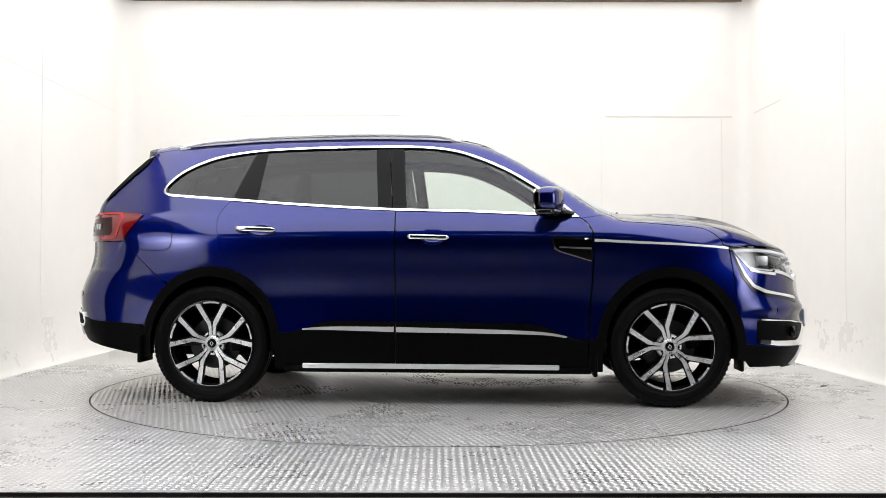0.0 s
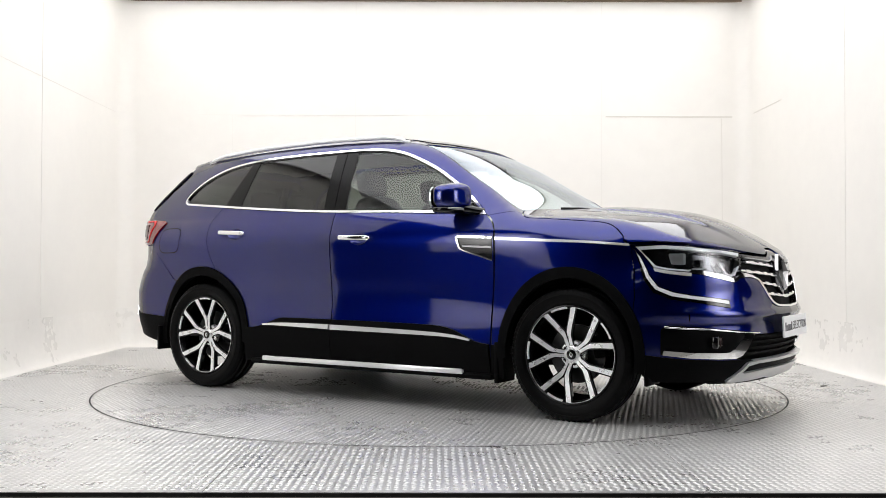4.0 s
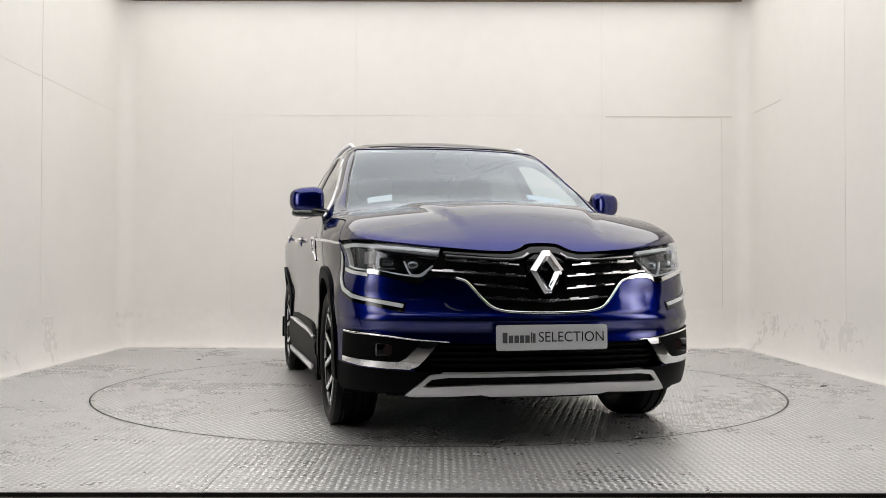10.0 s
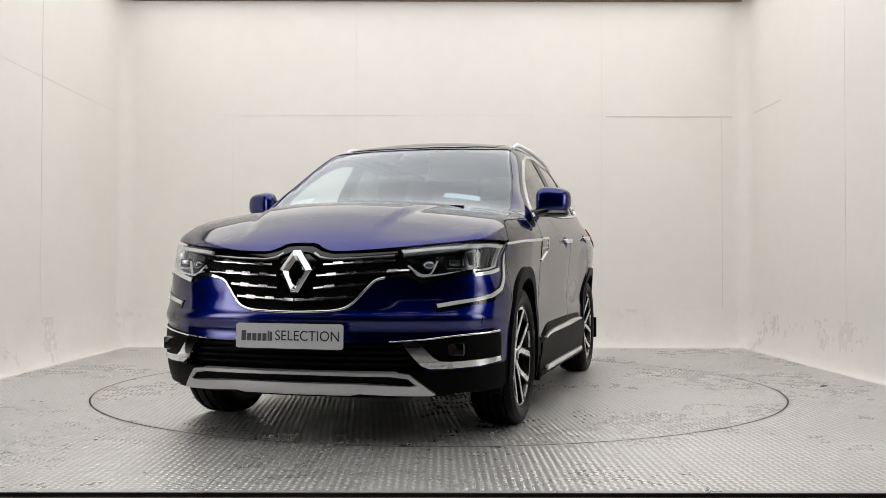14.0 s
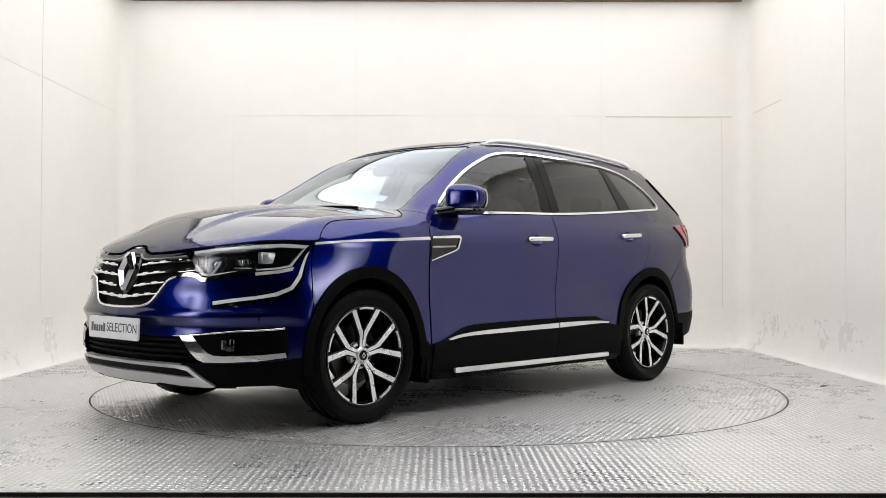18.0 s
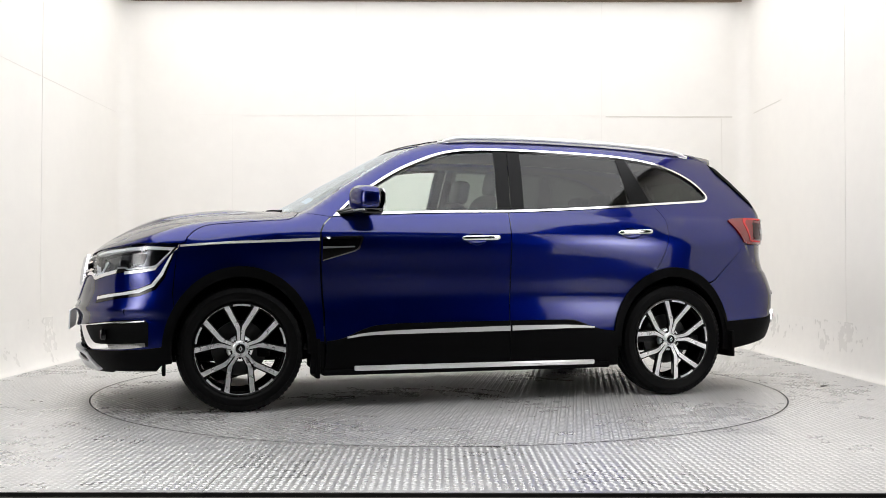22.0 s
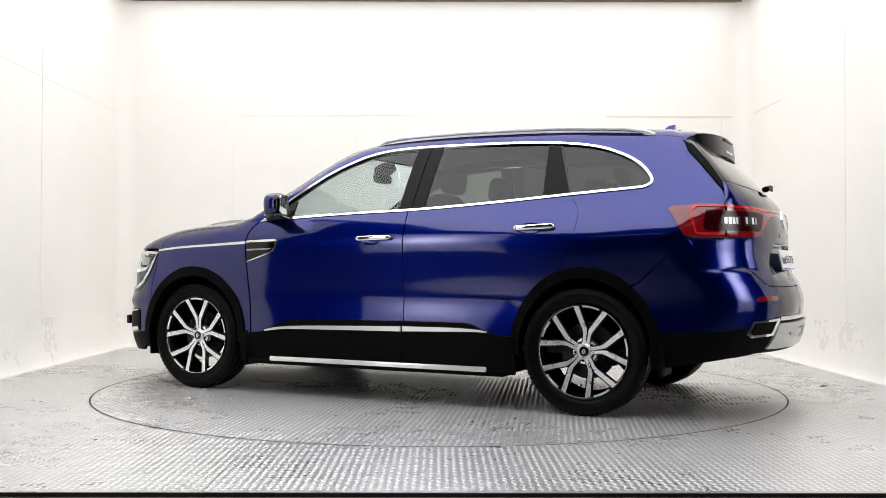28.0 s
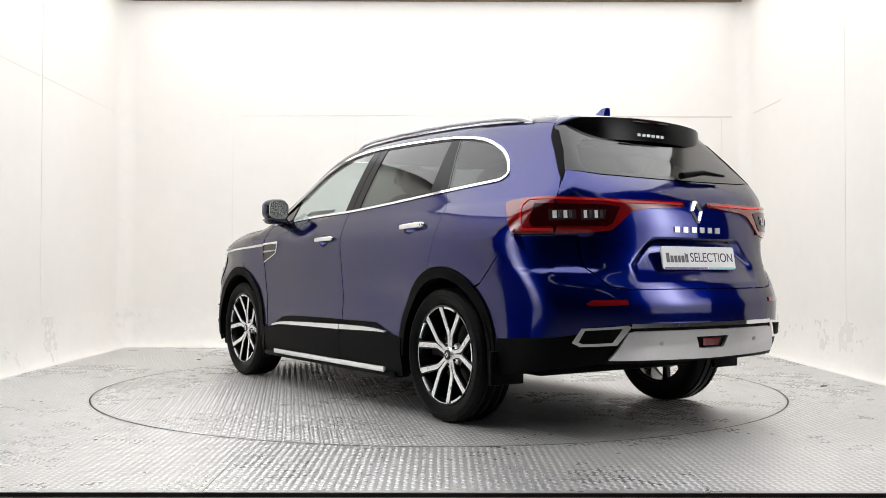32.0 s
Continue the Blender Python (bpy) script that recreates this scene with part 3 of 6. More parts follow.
# openings in the flank
DLO = smooth_line([(0.835, 1.100), (0.60, 1.112), (0.183, 1.131), (-0.309, 1.145), (-0.832, 1.175), (-1.252, 1.207)], 6)[:-1] + \
    smooth_line([(-1.252, 1.207), (-1.60, 1.234), (-1.668, 1.244), (-1.700, 1.270), (-1.690, 1.310), (-1.63, 1.378), (-1.528, 1.441), (-1.358, 1.501), (-1.101, 1.536), (-0.75, 1.550), (-0.309, 1.554),
                 (-0.10, 1.549), (0.05, 1.533), (0.194, 1.496), (0.402, 1.407), (0.594, 1.292), (0.73, 1.195)], 6)
DLO_IN = inset(DLO, 0.0135)
# hood front edge (y, z) and hood side edge (x, y)
HOOD_F = smooth_line([(0.0, 0.917), (0.07, 0.912), (0.115, 0.890), (0.17, 0.876), (0.30, 0.880), (0.45, 0.893), (0.60, 0.910), (0.70, 0.922), (0.765, 0.930)], 5)
hood_f3 = L("f", HOOD_F)
hx0, hy0 = hood_f3[-1][0], hood_f3[-1][1]
ze = float(L("z", [(1.02, 0.752)])[0][2])
hood_s3 = L("y", smooth_line([(hx0, 0.930), (hx0 - 0.08, 0.930), (1.675, 0.928), (1.642, 0.970), (1.592, 1.015), (1.52, 1.042), (1.37, 1.056), (1.20, 1.070), (1.08, 1.080), (1.02, ze)], 5))
hood_s3[-1] = L("z", [(1.02, 0.752)])[0]
HOOD_S = [(p[0], p[1]) for p in hood_s3]
COWL = smooth_line([(1.02, 0.752), (1.06, 0.60), (1.12, 0.40), (1.15, 0.20), (1.16, 0.0)], 5)
cowl3 = L("z", COWL)
# roof side seam (x, y): from the foot of the A pillar back to the spoiler
WS_S = smooth_line([(1.02, 0.752), (0.95, 0.747), (0.82, 0.722), (0.63, 0.684), (0.41, 0.626), (0.25, 0.597)], 5)
ROOF_S = smooth_line([(0.25, 0.597), (0.0, 0.590), (-0.5, 0.585), (-1.0, 0.575), (-1.5, 0.545), (-1.82, 0.52)], 6)
ws3, roof3 = L("z", WS_S), L("z", ROOF_S)
XFS, XRS = 1.97, -2.08     # where flank gives way to front and rear


def arch_cut(cx, a0, a1, rx=0.40, rz=0.435):
    return arc(cx, ZW, rx, rz, a0, a1)


# hood, windscreen, roof
def across(front, side, back):
    """Left half (x, y) from the middle, outwards, and back to the middle; mirrored into a whole outline."""
    half = list(front) + list(side)[1:] + list(back)[1:]
    return half + [(x, -y) for x, y in half[::-1] if abs(y) > 1e-6]


hood = skin("hood", "z", inset(across(xy(hood_f3), HOOD_S, COWL), 0.003), M_BLUE, step=0.02, edge=0.015)
WS_T = smooth_line([(0.25, 0.597), (0.31, 0.42), (0.345, 0.2), (0.355, 0.0)], 5)
windscreen = skin("windscreen", "z", inset(across(COWL[::-1], WS_S, WS_T), 0.012), M_WSGLASS, step=0.06, skirt=0.0, out=-0.004)
skin("windscreen_surround", "z", across(COWL[::-1], WS_S, WS_T), M_GLOSS, holes=[inset(across(COWL[::-1], WS_S, WS_T), 0.016)], step=0.05, out=-0.006)
SPO = [(-1.82, 0.52), (-1.86, 0.3), (-1.87, 0.0)]
roof = skin("roof", "z", inset(across(WS_T[::-1], ROOF_S, smooth_line(SPO, 5)), 0.002), M_BLUE, step=0.06, edge=0.03)
skin("roof_glass", "z", inset([(0.24, 0.50), (0.32, 0.25), (0.34, 0.0), (0.32, -0.25), (0.24, -0.50), (-1.45, -0.47), (-1.5, 0.0), (-1.45, 0.47)], 0.01), M_GLOSS, step=0.08, out=0.004)

# flank
def sy(x, z):
    return float(lift("y", [x], [z])[0][1])


def at_x(line3, x):
    """Height and y of a 3D line where it passes x."""
    o = sorted((tuple(p) for p in line3), key=lambda p: p[0])
    return [float(np.interp(x, [p[0] for p in o], [p[k] for p in o])) for k in (1, 2)]


def clean(poly):
    out = []
    for q in poly:
        if not out or math.dist(q, out[-1]) > 1.5e-3:
            out.append((float(q[0]), float(q[1])))
    return out[:-1] if math.dist(out[0], out[-1]) < 1.5e-3 else out


door_front = smooth_line([(0.842, 1.098), (0.892, 1.045), (0.912, 0.96), (0.905, 0.75), (0.888, 0.55), (0.880, 0.36), (0.878, 0.22)], 4)
arch_f = arch_cut(XW, 27, 177)
hs = [q for q in xz(hood_s3)[::-1] if q[0] < 1.676]
fo = clean(hs + [(1.688, 0.918), (1.708, 0.79), (1.720, 0.66)] + arch_f + [(0.948, 0.22), (0.884, 0.22)] + [(x + 0.006, z) for x, z in door_front[::-1]])
skin("front_fender", "y", inset(fo, 0.002), M_BLUE, both=True, step=0.04, edge=0.02)
belt = [p for p in DLO[:31]]
b_x = lambda z: -0.240 - 0.01 * (z - 0.4)
fd = clean(door_front + [(b_x(0.22), 0.22), (b_x(0.7), 0.7), (b_x(1.14), 1.143)] + [p for p in belt if p[0] > -0.22][::-1])
def cup(x, z):
    """Outline of the hollow behind a door handle."""
    return [(x + 0.066 * math.cos(a), z + 0.036 * math.sin(a)) for a in np.linspace(0, 2 * math.pi, 29)[:-1]]


CUP_F, CUP_R = cup(-0.022, 0.974), cup(-1.050, 1.022)
fd_l, fd_r = skin("front_door", "y", inset(fd, 0.0025), M_BLUE, both=True, holes=[CUP_F], step=0.04, edge=0.025)
rd_back = smooth_line([(-1.258, 1.206), (-1.315, 1.13), (-1.318, 1.04), (-1.28, 0.90), (-1.215, 0.775)], 4)
rd = clean([(b_x(1.14) - 0.0015, 1.145), (b_x(0.7) - 0.0015, 0.7), (b_x(0.22) - 0.0015, 0.22), (-0.95, 0.22)] + arch_cut(-XW, 3, 68) + rd_back[::-1] + [p for p in belt if p[0] < -0.26][::-1])
rd_l, rd_r = skin("rear_door", "y", inset(rd, 0.0025), M_BLUE, both=True, holes=[CUP_R], step=0.04, edge=0.025)
# side frame: A pillar, roof edge, rear pillar and quarter panel
gate_edge = [(-1.82, 1.515), (-1.89, 1.445), (-1.97, 1.355), (-2.04, 1.270), (-2.08, 1.175)]
up = [p for p in DLO if p not in belt]
bs = clean(xz(ws3) + xz(roof3)[1:] + gate_edge + [(XRS, 0.965), (-1.905, 0.965), (-1.66, 0.73)] + arch_cut(-XW, 128, 70)[1:] + rd_back[::-1] + up)
bs = clean(bs + [(0.842, 1.098)])
skin("body_side", "y", bs, M_BLUE, both=True, step=0.03, edge=0.012)
# bumpers' flanks and ends
CHR = smooth_line([(0.75, 0.772), (0.63, 0.742), (0.575, 0.732), (0.535, 0.752), (0.47, 0.757), (0.385, 0.742), (0.345, 0.708), (0.305, 0.660), (0.262, 0.622), (0.20, 0.604), (0.10, 0.598), (0.0, 0.596)], 5)
ysf = sy(XFS, 0.775)
CHR = [(ysf, 0.775)] + [p for p in CHR if p[0] < ysf - 0.01]
fbx = [z for z in np.linspace(0.775, 0.245, 12)]
edge_f = [(sy(XFS, z), z) for z in fbx]
half = CHR[::-1] + edge_f[1:] + [(0.60, 0.235), (0.45, 0.235), (0.0, 0.235)]
fb_front = clean(half + [(-y, z) for y, z in half[::-1]])
fb_side = clean([(XFS, z) for z in fbx] + [(1.80, 0.245), (1.75, 0.30)] + arch_cut(XW, 2, 27)[1:] + [(1.724, 0.66), (1.712, 0.79), (1.696, 0.905), (1.735, 0.872), (1.80, 0.803), (1.87, 0.787)])
LOWGR = [(0.50, 0.470), (0.535, 0.462), (0.60, 0.345), (0.52, 0.335), (0.0, 0.335)]
lowgr = LOWGR + [(-y, z) for y, z in LOWGR[::-1] if y > 0] + [(-0.3, 0.468), (0.0, 0.468), (0.3, 0.468)]
v, f, n = patch("f", fb_front, [clean(lowgr)], step=0.02, edge=0.015)
v2, f2, n2 = patch("y", fb_side, (), step=0.02, edge=0.015)
m2 = mirror(v2, f2, n2)
k1, k2 = len(v), len(v) + len(v2)
front_bumper = put("front_bumper", v + v2 + m2[0], f + [[i + k1 for i in q] for q in f2] + [[i + k2 for i in q] for q in m2[1]], M_BLUE, car, "", True, n + n2 + m2[2])
rb_side = clean([(-1.90, 0.96), (XRS, 0.96), (XRS, 0.75), (XRS, 0.50), (XRS, 0.335), (-1.80, 0.285), (-1.765, 0.33)] + arch_cut(-XW, 178, 128)[1:] + [(-1.664, 0.725)])
rby = [(sy(XRS, z), z) for z in np.linspace(0.965, 0.335, 14)]
GATE_LOW = [(0.665, 0.965), (0.650, 0.81), (0.628, 0.778), (0.60, 0.742), (0.575, 0.714), (0.52, 0.705), (0.40, 0.702), (0.0, 0.703)]
rh = GATE_LOW[::-1] + rby + [(0.62, 0.362), (0.0, 0.362)]
v, f, n = patch("r", clean(rh + [(-y, z) for y, z in rh[::-1]]), (), step=0.022, edge=0.015)
v2, f2, n2 = patch("y", rb_side, (), step=0.022, edge=0.015)
m2 = mirror(v2, f2, n2)
k1, k2 = len(v), len(v) + len(v2)
rear_bumper = put("rear_bumper", v + v2 + m2[0], f + [[i + k1 for i in q] for q in f2] + [[i + k2 for i in q] for q in m2[1]], M_BLUE, car, "", True, n + n2 + m2[2])
# tailgate
gate3 = L("y", [(x, z) for x, z in gate_edge])
gy = [(p[1], p[2]) for p in gate3]
corner = L("y", [(XRS, 1.10), (XRS, 1.03), (XRS, 0.965)])
gh = [(0.0, 1.24), (0.25, 1.243), (0.50, 1.250), (gy[3][0] + 0.0, gy[3][1])] + [gy[4]] + yz(corner)[:2] + [(0.70, 0.97)] + [(y - 0.005, z + 0.005) for y, z in GATE_LOW]
tailgate = skin("tailgate", "r", clean(gh + [(-y, z) for y, z in gh[::-1]]), M_BLUE, step=0.0125, edge=0.0125)
rg = [(0.0, 1.555), (0.3, 1.545), (gy[0][0], gy[0][1] + 0.01)] + gy[:4] + [(0.50, 1.253), (0.25, 1.246), (0.0, 1.243)]
rgo = clean(rg + [(-y, z) for y, z in rg[::-1]])
rgi = [(0.0, 1.455), (0.30, 1.452), (0.46, 1.440), (0.515, 1.405), (0.575, 1.30), (0.545, 1.272), (0.25, 1.268), (0.0, 1.266)]
rgi = clean(rgi + [(-y, z) for y, z in rgi[::-1]])
skin("rear_window", "r", inset(rgi, -0.004), M_TINT, step=0.07, skirt=0, parent=tailgate)
skin("rear_window_surround", "r", inset(rgo, 0.003), M_GLOSS, tailgate, holes=[rgi], step=0.04)

# ---------------------------------------------------------------- car: windows and trim on the flanks
def strip(axis, line, w0, w1, n=3):
    """Outline of a band along a line, width w0 at its start and w1 at its end."""
    p = np.array(smooth_line(line, n))
    t = np.gradient(p, axis=0)
    t /= np.maximum(np.linalg.norm(t, axis=1, keepdims=True), 1e-9)
    nn = np.stack([-t[:, 1], t[:, 0]], 1)
    w = np.linspace(w0, w1, len(p))[:, None] / 2
    return clean([tuple(q) for q in p + nn * w] + [tuple(q) for q in (p - nn * w)[::-1]])


skin("window_chrome", "y", DLO, M_CHROME, label="bright chrome window surround", both=True, holes=[DLO_IN], step=0.05, edge=0.025, out=0.006, skirt=0.02)
di = np.array(DLO_IN)


def cut(x_top, x_bot, x_top2, x_bot2):
    """The part of the window band between two leaning lines (front line, rear line)."""
    def xl(z, a, b):
        return b + (a - b) * (z - 1.14) / (1.55 - 1.14)
    poly = [tuple(p) for p in DLO_IN]

    def clip(poly, a, b, keep_less):
        out = []
        for i in range(len(poly)):
            p, q = poly[i], poly[(i + 1) % len(poly)]
            fp, fq = p[0] - xl(p[1], a, b), q[0] - xl(q[1], a, b)
            if not keep_less:
                fp, fq = -fp, -fq
            if fp <= 0:
                out.append(p)
            if fp * fq < 0:
                t = fp / (fp - fq)
                out.append((p[0] + (q[0] - p[0]) * t, p[1] + (q[1] - p[1]) * t))
        return out
    poly = clip(poly, x_top, x_bot, True)
    return clean(clip(poly, x_top2, x_bot2, False))


# panes, from the front: door, rear door, small fixed pane, quarter; dark pillars between
W1 = cut(5, 5, -0.225, -0.185)
W2 = cut(-0.385, -0.345, -1.075, -1.105)
W3 = cut(-1.072, -1.14, -1.18, -1.225)
W4 = cut(-1.135, -1.285, -9, -9)
for nm, w, m in (("front_window", W1, M_GLASS), ("rear_side_window", W2, M_TINT), ("quarter_window", W4, M_TINT)):
    skin(nm, "y", inset(w, 0.004), m, both=True, step=0.08, edge=0.05, out=-0.006, skirt=0)
    skin(nm + "_seal", "y", inset(w, -0.006), M_GLOSS, both=True, holes=[inset(w, 0.006)], step=0.05, edge=0.04, out=-0.004, skirt=0.02)
for a in ((-0.219, -0.179, -0.305, -0.262), (-0.311, -0.268, -0.392, -0.352), (-1.070, -1.100, -1.128, -1.278)):
    skin("door_pillar", "y", cut(*a), M_PILLAR, label="gloss black door pillar", both=True, step=0.05, edge=0.04, out=-0.003)

# wheel arch trims
for cx, a0, a1 in ((XW, -9, 184), (-XW, -4, 189)):
    o = arc(cx, ZW, 0.422, 0.464, a0, a1, 36)
    i = arc(cx, ZW, 0.372, 0.405, a1, a0, 36)
    skin("wheel_arch_trim", "y", clean(o + i), M_BLACK, label="black plastic wheel arch trim", both=True, step=0.05, edge=0.03, out=0.012, skirt=0.05)
# lower door cladding, its bright strip and the sill
for nm, x0, x1 in (("front", 0.884, -0.238), ("rear", -0.2415, -0.958)):
    if nm == "front":
        top = smooth_line([(0.875, 0.385), (0.78, 0.40), (0.66, 0.45), (0.55, 0.475), (0.30, 0.484), (x1, 0.488)], 4)
    else:
        top = smooth_line([(x0, 0.488), (-0.60, 0.489), (-0.68, 0.48), (-0.78, 0.445), (-0.86, 0.425), (x1, 0.415)], 4)
    skin("door_cladding", "y", clean(top + [(x1, 0.205), (x0, 0.205)]), M_BLACK, label="black plastic lower door cladding", both=True, step=0.05, edge=0.03, out=0.012, skirt=0.02,
         bulge=lambda p: 0.008 * np.clip(1 - np.abs(p[:, 2] - 0.36) / 0.09, 0, 1))
    line = [(0.757, 0.405), (0.62, 0.424), (0.35, 0.433), (-0.236, 0.442)] if nm == "front" else [(-0.25, 0.443), (-0.55, 0.447), (-0.70, 0.446), (-0.792, 0.441)]
    skin("door_moulding", "y", strip("y", line, 0.010 if nm == "front" else 0.030, 0.030 if nm == "front" else 0.008, 5), M_BRIGHT, label="bright door moulding", both=True, step=0.04, edge=0.03, out=0.026, skirt=0.02)
skin("fender_cladding", "y", [(0.888, 0.385), (0.965, 0.385), (0.965, 0.205), (0.888, 0.205)], M_BLACK, label="black plastic fender foot", both=True, step=0.05, out=0.010, skirt=0.02)
# running board
for s in (1, -1):
    y0, y1 = sorted((s * 0.80, s * 0.905))
    rb = box("running_board", -0.90, 0.90, y0, y1, 0.190, 0.225, M_BLACK, car, "black running board with a bright edge", bevel=0.012)
    y0, y1 = sorted((s * 0.893, s * 0.915))
    box("bright_edge", -0.79, 0.715, y0, y1, 0.213, 0.243, M_BRIGHT, rb, "bright metal edge", bevel=0.007)
    for x in (-0.6, 0.0, 0.6):
        y0, y1 = sorted((s * 0.55, s * 0.81))
        box("bracket", x - 0.03, x + 0.03, y0, y1, 0.195, 0.215, M_DARK, rb)
# fender strip and vent
skin("fender_strip", "y", strip("y", [(1.682, 0.922), (1.45, 0.940), (1.20, 0.952), (0.918, 0.966)], 0.010, 0.016, 5), M_BRIGHT, label="bright fender strip", both=True, step=0.05, edge=0.03, out=0.005, skirt=0.012)
VENT = [(0.902, 0.975), (0.68, 0.985), (0.668, 0.975), (0.69, 0.915), (0.72, 0.900), (0.902, 0.845)]
skin("side_vent", "y", VENT, M_GLOSS, label="gloss black side vent with chrome edge", both=True, step=0.04, edge=0.02, out=0.003)
skin("vent_chrome", "y", clean([(0.902, 0.977), (0.68, 0.987), (0.665, 0.975), (0.688, 0.912), (0.716, 0.898), (0.902, 0.842), (0.902, 0.848), (0.724, 0.903), (0.699, 0.917), (0.679, 0.972), (0.902, 0.965)]), M_CHROME, both=True, step=0.04, edge=0.015, out=0.008)
skin("vent_blade", "y", clean([(0.900, 0.925), (0.715, 0.930), (0.715, 0.922), (0.900, 0.913)]), M_SATIN, both=True, step=0.04, edge=0.02, out=0.007)


def door_handle(x0, x1, z0, z1, hollow):
    """Chrome bar on two feet over a round cup."""
    for s in (1, -1):
        xm, zm = (x0 + x1) / 2, (z0 + z1) / 2
        cx, cz = np.mean([p[0] for p in hollow]), np.mean([p[1] for p in hollow])
        v, f, n = patch("y", hollow, (), step=0.010, edge=0.008, skirt=0.0, out=-0.0008,
                        bulge=lambda p: -0.032 * np.sqrt(np.clip(1 - ((p[:, 0] - cx) / 0.066) ** 2 - ((p[:, 2] - cz) / 0.036) ** 2, 0, 1)))
        h = put("door_handle", *((v, f) if s > 0 else mirror(v, f, n)[:2]), M_BLUE, car, "chrome door handle over a blue hollow", True)
        k, verts, faces = 26, [], []
        for i in range(k + 1):
            u = i / k
            x, z = x0 + (x1 - x0) * u, z0 + (z1 - z0) * u
            yy = sy(x, z) + 0.016 + 0.012 * math.sin(math.pi * u) ** 0.5
            e = min(u, 1 - u)
            hz, hy = 0.0145 * min(1, (e * 12) ** 0.5 + 0.12), 0.009 * min(1, (e * 10) ** 0.5 + 0.12)
            for j in range(12):
                a = 2 * math.pi * j / 12
                c, q = math.cos(a), math.sin(a)
                verts.append((x, s * (yy + hy * math.copysign(abs(c) ** 0.7, c)), z + hz * math.copysign(abs(q) ** 0.7, q)))
        for i in range(k):
            for j in range(12):
                a, b = i * 12 + j, i * 12 + (j + 1) % 12
                faces.append((a, b, b + 12, a + 12))
        faces += [tuple(range(12)), tuple(range(k * 12, k * 12 + 12))]
        bar = put("bar", verts, faces, M_CHROME, h, "chrome bar", True)
        for u in (0.1, 0.9):
            x, z = x0 + (x1 - x0) * u, z0 + (z1 - z0) * u
            y0, y1 = sorted((s * (sy(x, z) - 0.004), s * (sy(x, z) + 0.018)))
            box("foot", x - 0.016, x + 0.016, y0, y1, z - 0.010, z + 0.010, M_CHROME, h, bevel=0.004)


door_handle(0.073, -0.173, 0.981, 0.987, CUP_F)
door_handle(-0.957, -1.201, 1.027, 1.037, CUP_R)
# fuel flap on the right flank
fl = [(-1.70 + 0.11 * math.copysign(abs(math.cos(a)) ** 0.5, math.cos(a)), 0.99 + 0.085 * math.copysign(abs(math.sin(a)) ** 0.5, math.sin(a))) for a in np.linspace(0, 2 * math.pi, 33)[:-1]]
v, f, n = patch("y", inset(fl, 0.003), (), step=0.04, out=0.0012, skirt=0.006)
mv = mirror(v, f, n)
put("fuel_flap", mv[0], mv[1], M_BLUE, car, "blue fuel filler flap", True, mv[2])
v, f, n = patch("y", inset(fl, -0.0025), [inset(fl, 0.003)], step=0.04, out=0.0006, skirt=0)
mv = mirror(v, f, n)
put("fuel_flap_gap", mv[0], mv[1], M_DARK, car, "", True, mv[2])


def sweep(name, line, radii, material, parent, label="", n=12, flat=1.0):
    """A round or oval rod along a line; radii at each point."""
    p = [Vector(q) for q in line]
    verts, faces = [], []
    for i, q in enumerate(p):
        t = (p[min(i + 1, len(p) - 1)] - p[max(i - 1, 0)]).normalized()
        a = t.cross(Vector((0, 0, 1)))
        a = a.normalized() if a.length > 1e-6 else Vector((1, 0, 0))
        b = a.cross(t).normalized()
        for j in range(n):
            g = 2 * math.pi * j / n
            verts.append(q + a * radii[i] * math.cos(g) + b * radii[i] * flat * math.sin(g))
    for i in range(len(p) - 1):
        for j in range(n):
            u, w = i * n + j, i * n + (j + 1) % n
            faces.append((u, w, w + n, u + n))
    faces += [tuple(range(n))[::-1], tuple(range((len(p) - 1) * n, len(p) * n))]
    ob = put(name, verts, faces, material, parent, label, True)
    ob.data.set_sharp_from_angle(angle=radians(50))
    return ob


# roof rails
M_RAIL = mat("satin_rail_metal", (0.86, 0.86, 0.87), 0.34, metal=0.4)
for s in (1, -1):
    base = [(0.10, 0.575), (0.02, 0.578), (-0.15, 0.578), (-0.5, 0.575), (-1.0, 0.563), (-1.35, 0.55), (-1.56, 0.537), (-1.66, 0.53)]
    b3 = L("z", smooth_line(base, 5))
    m = len(b3)
    line = [(p[0], s * (p[1] + 0.004), p[2] + 0.027 * min(1, 5.5 * min(i, m - 1 - i) / m) ** 0.7 - 0.004) for i, p in enumerate(b3)]
    sweep("roof_rail", line, [0.013 * min(1, 0.5 + 4 * min(i, m - 1 - i) / m) for i in range(m)], M_RAIL, car, "bright roof rail", flat=1.1)
    for u in (0.03, 0.97):
        p = b3[int(u * (m - 1))]
        box("rail_foot", p[0] - 0.035, p[0] + 0.035, s * p[1] - 0.009, s * p[1] + 0.009, p[2] - 0.01, p[2] + 0.008, M_RAIL, car, bevel=0.005)

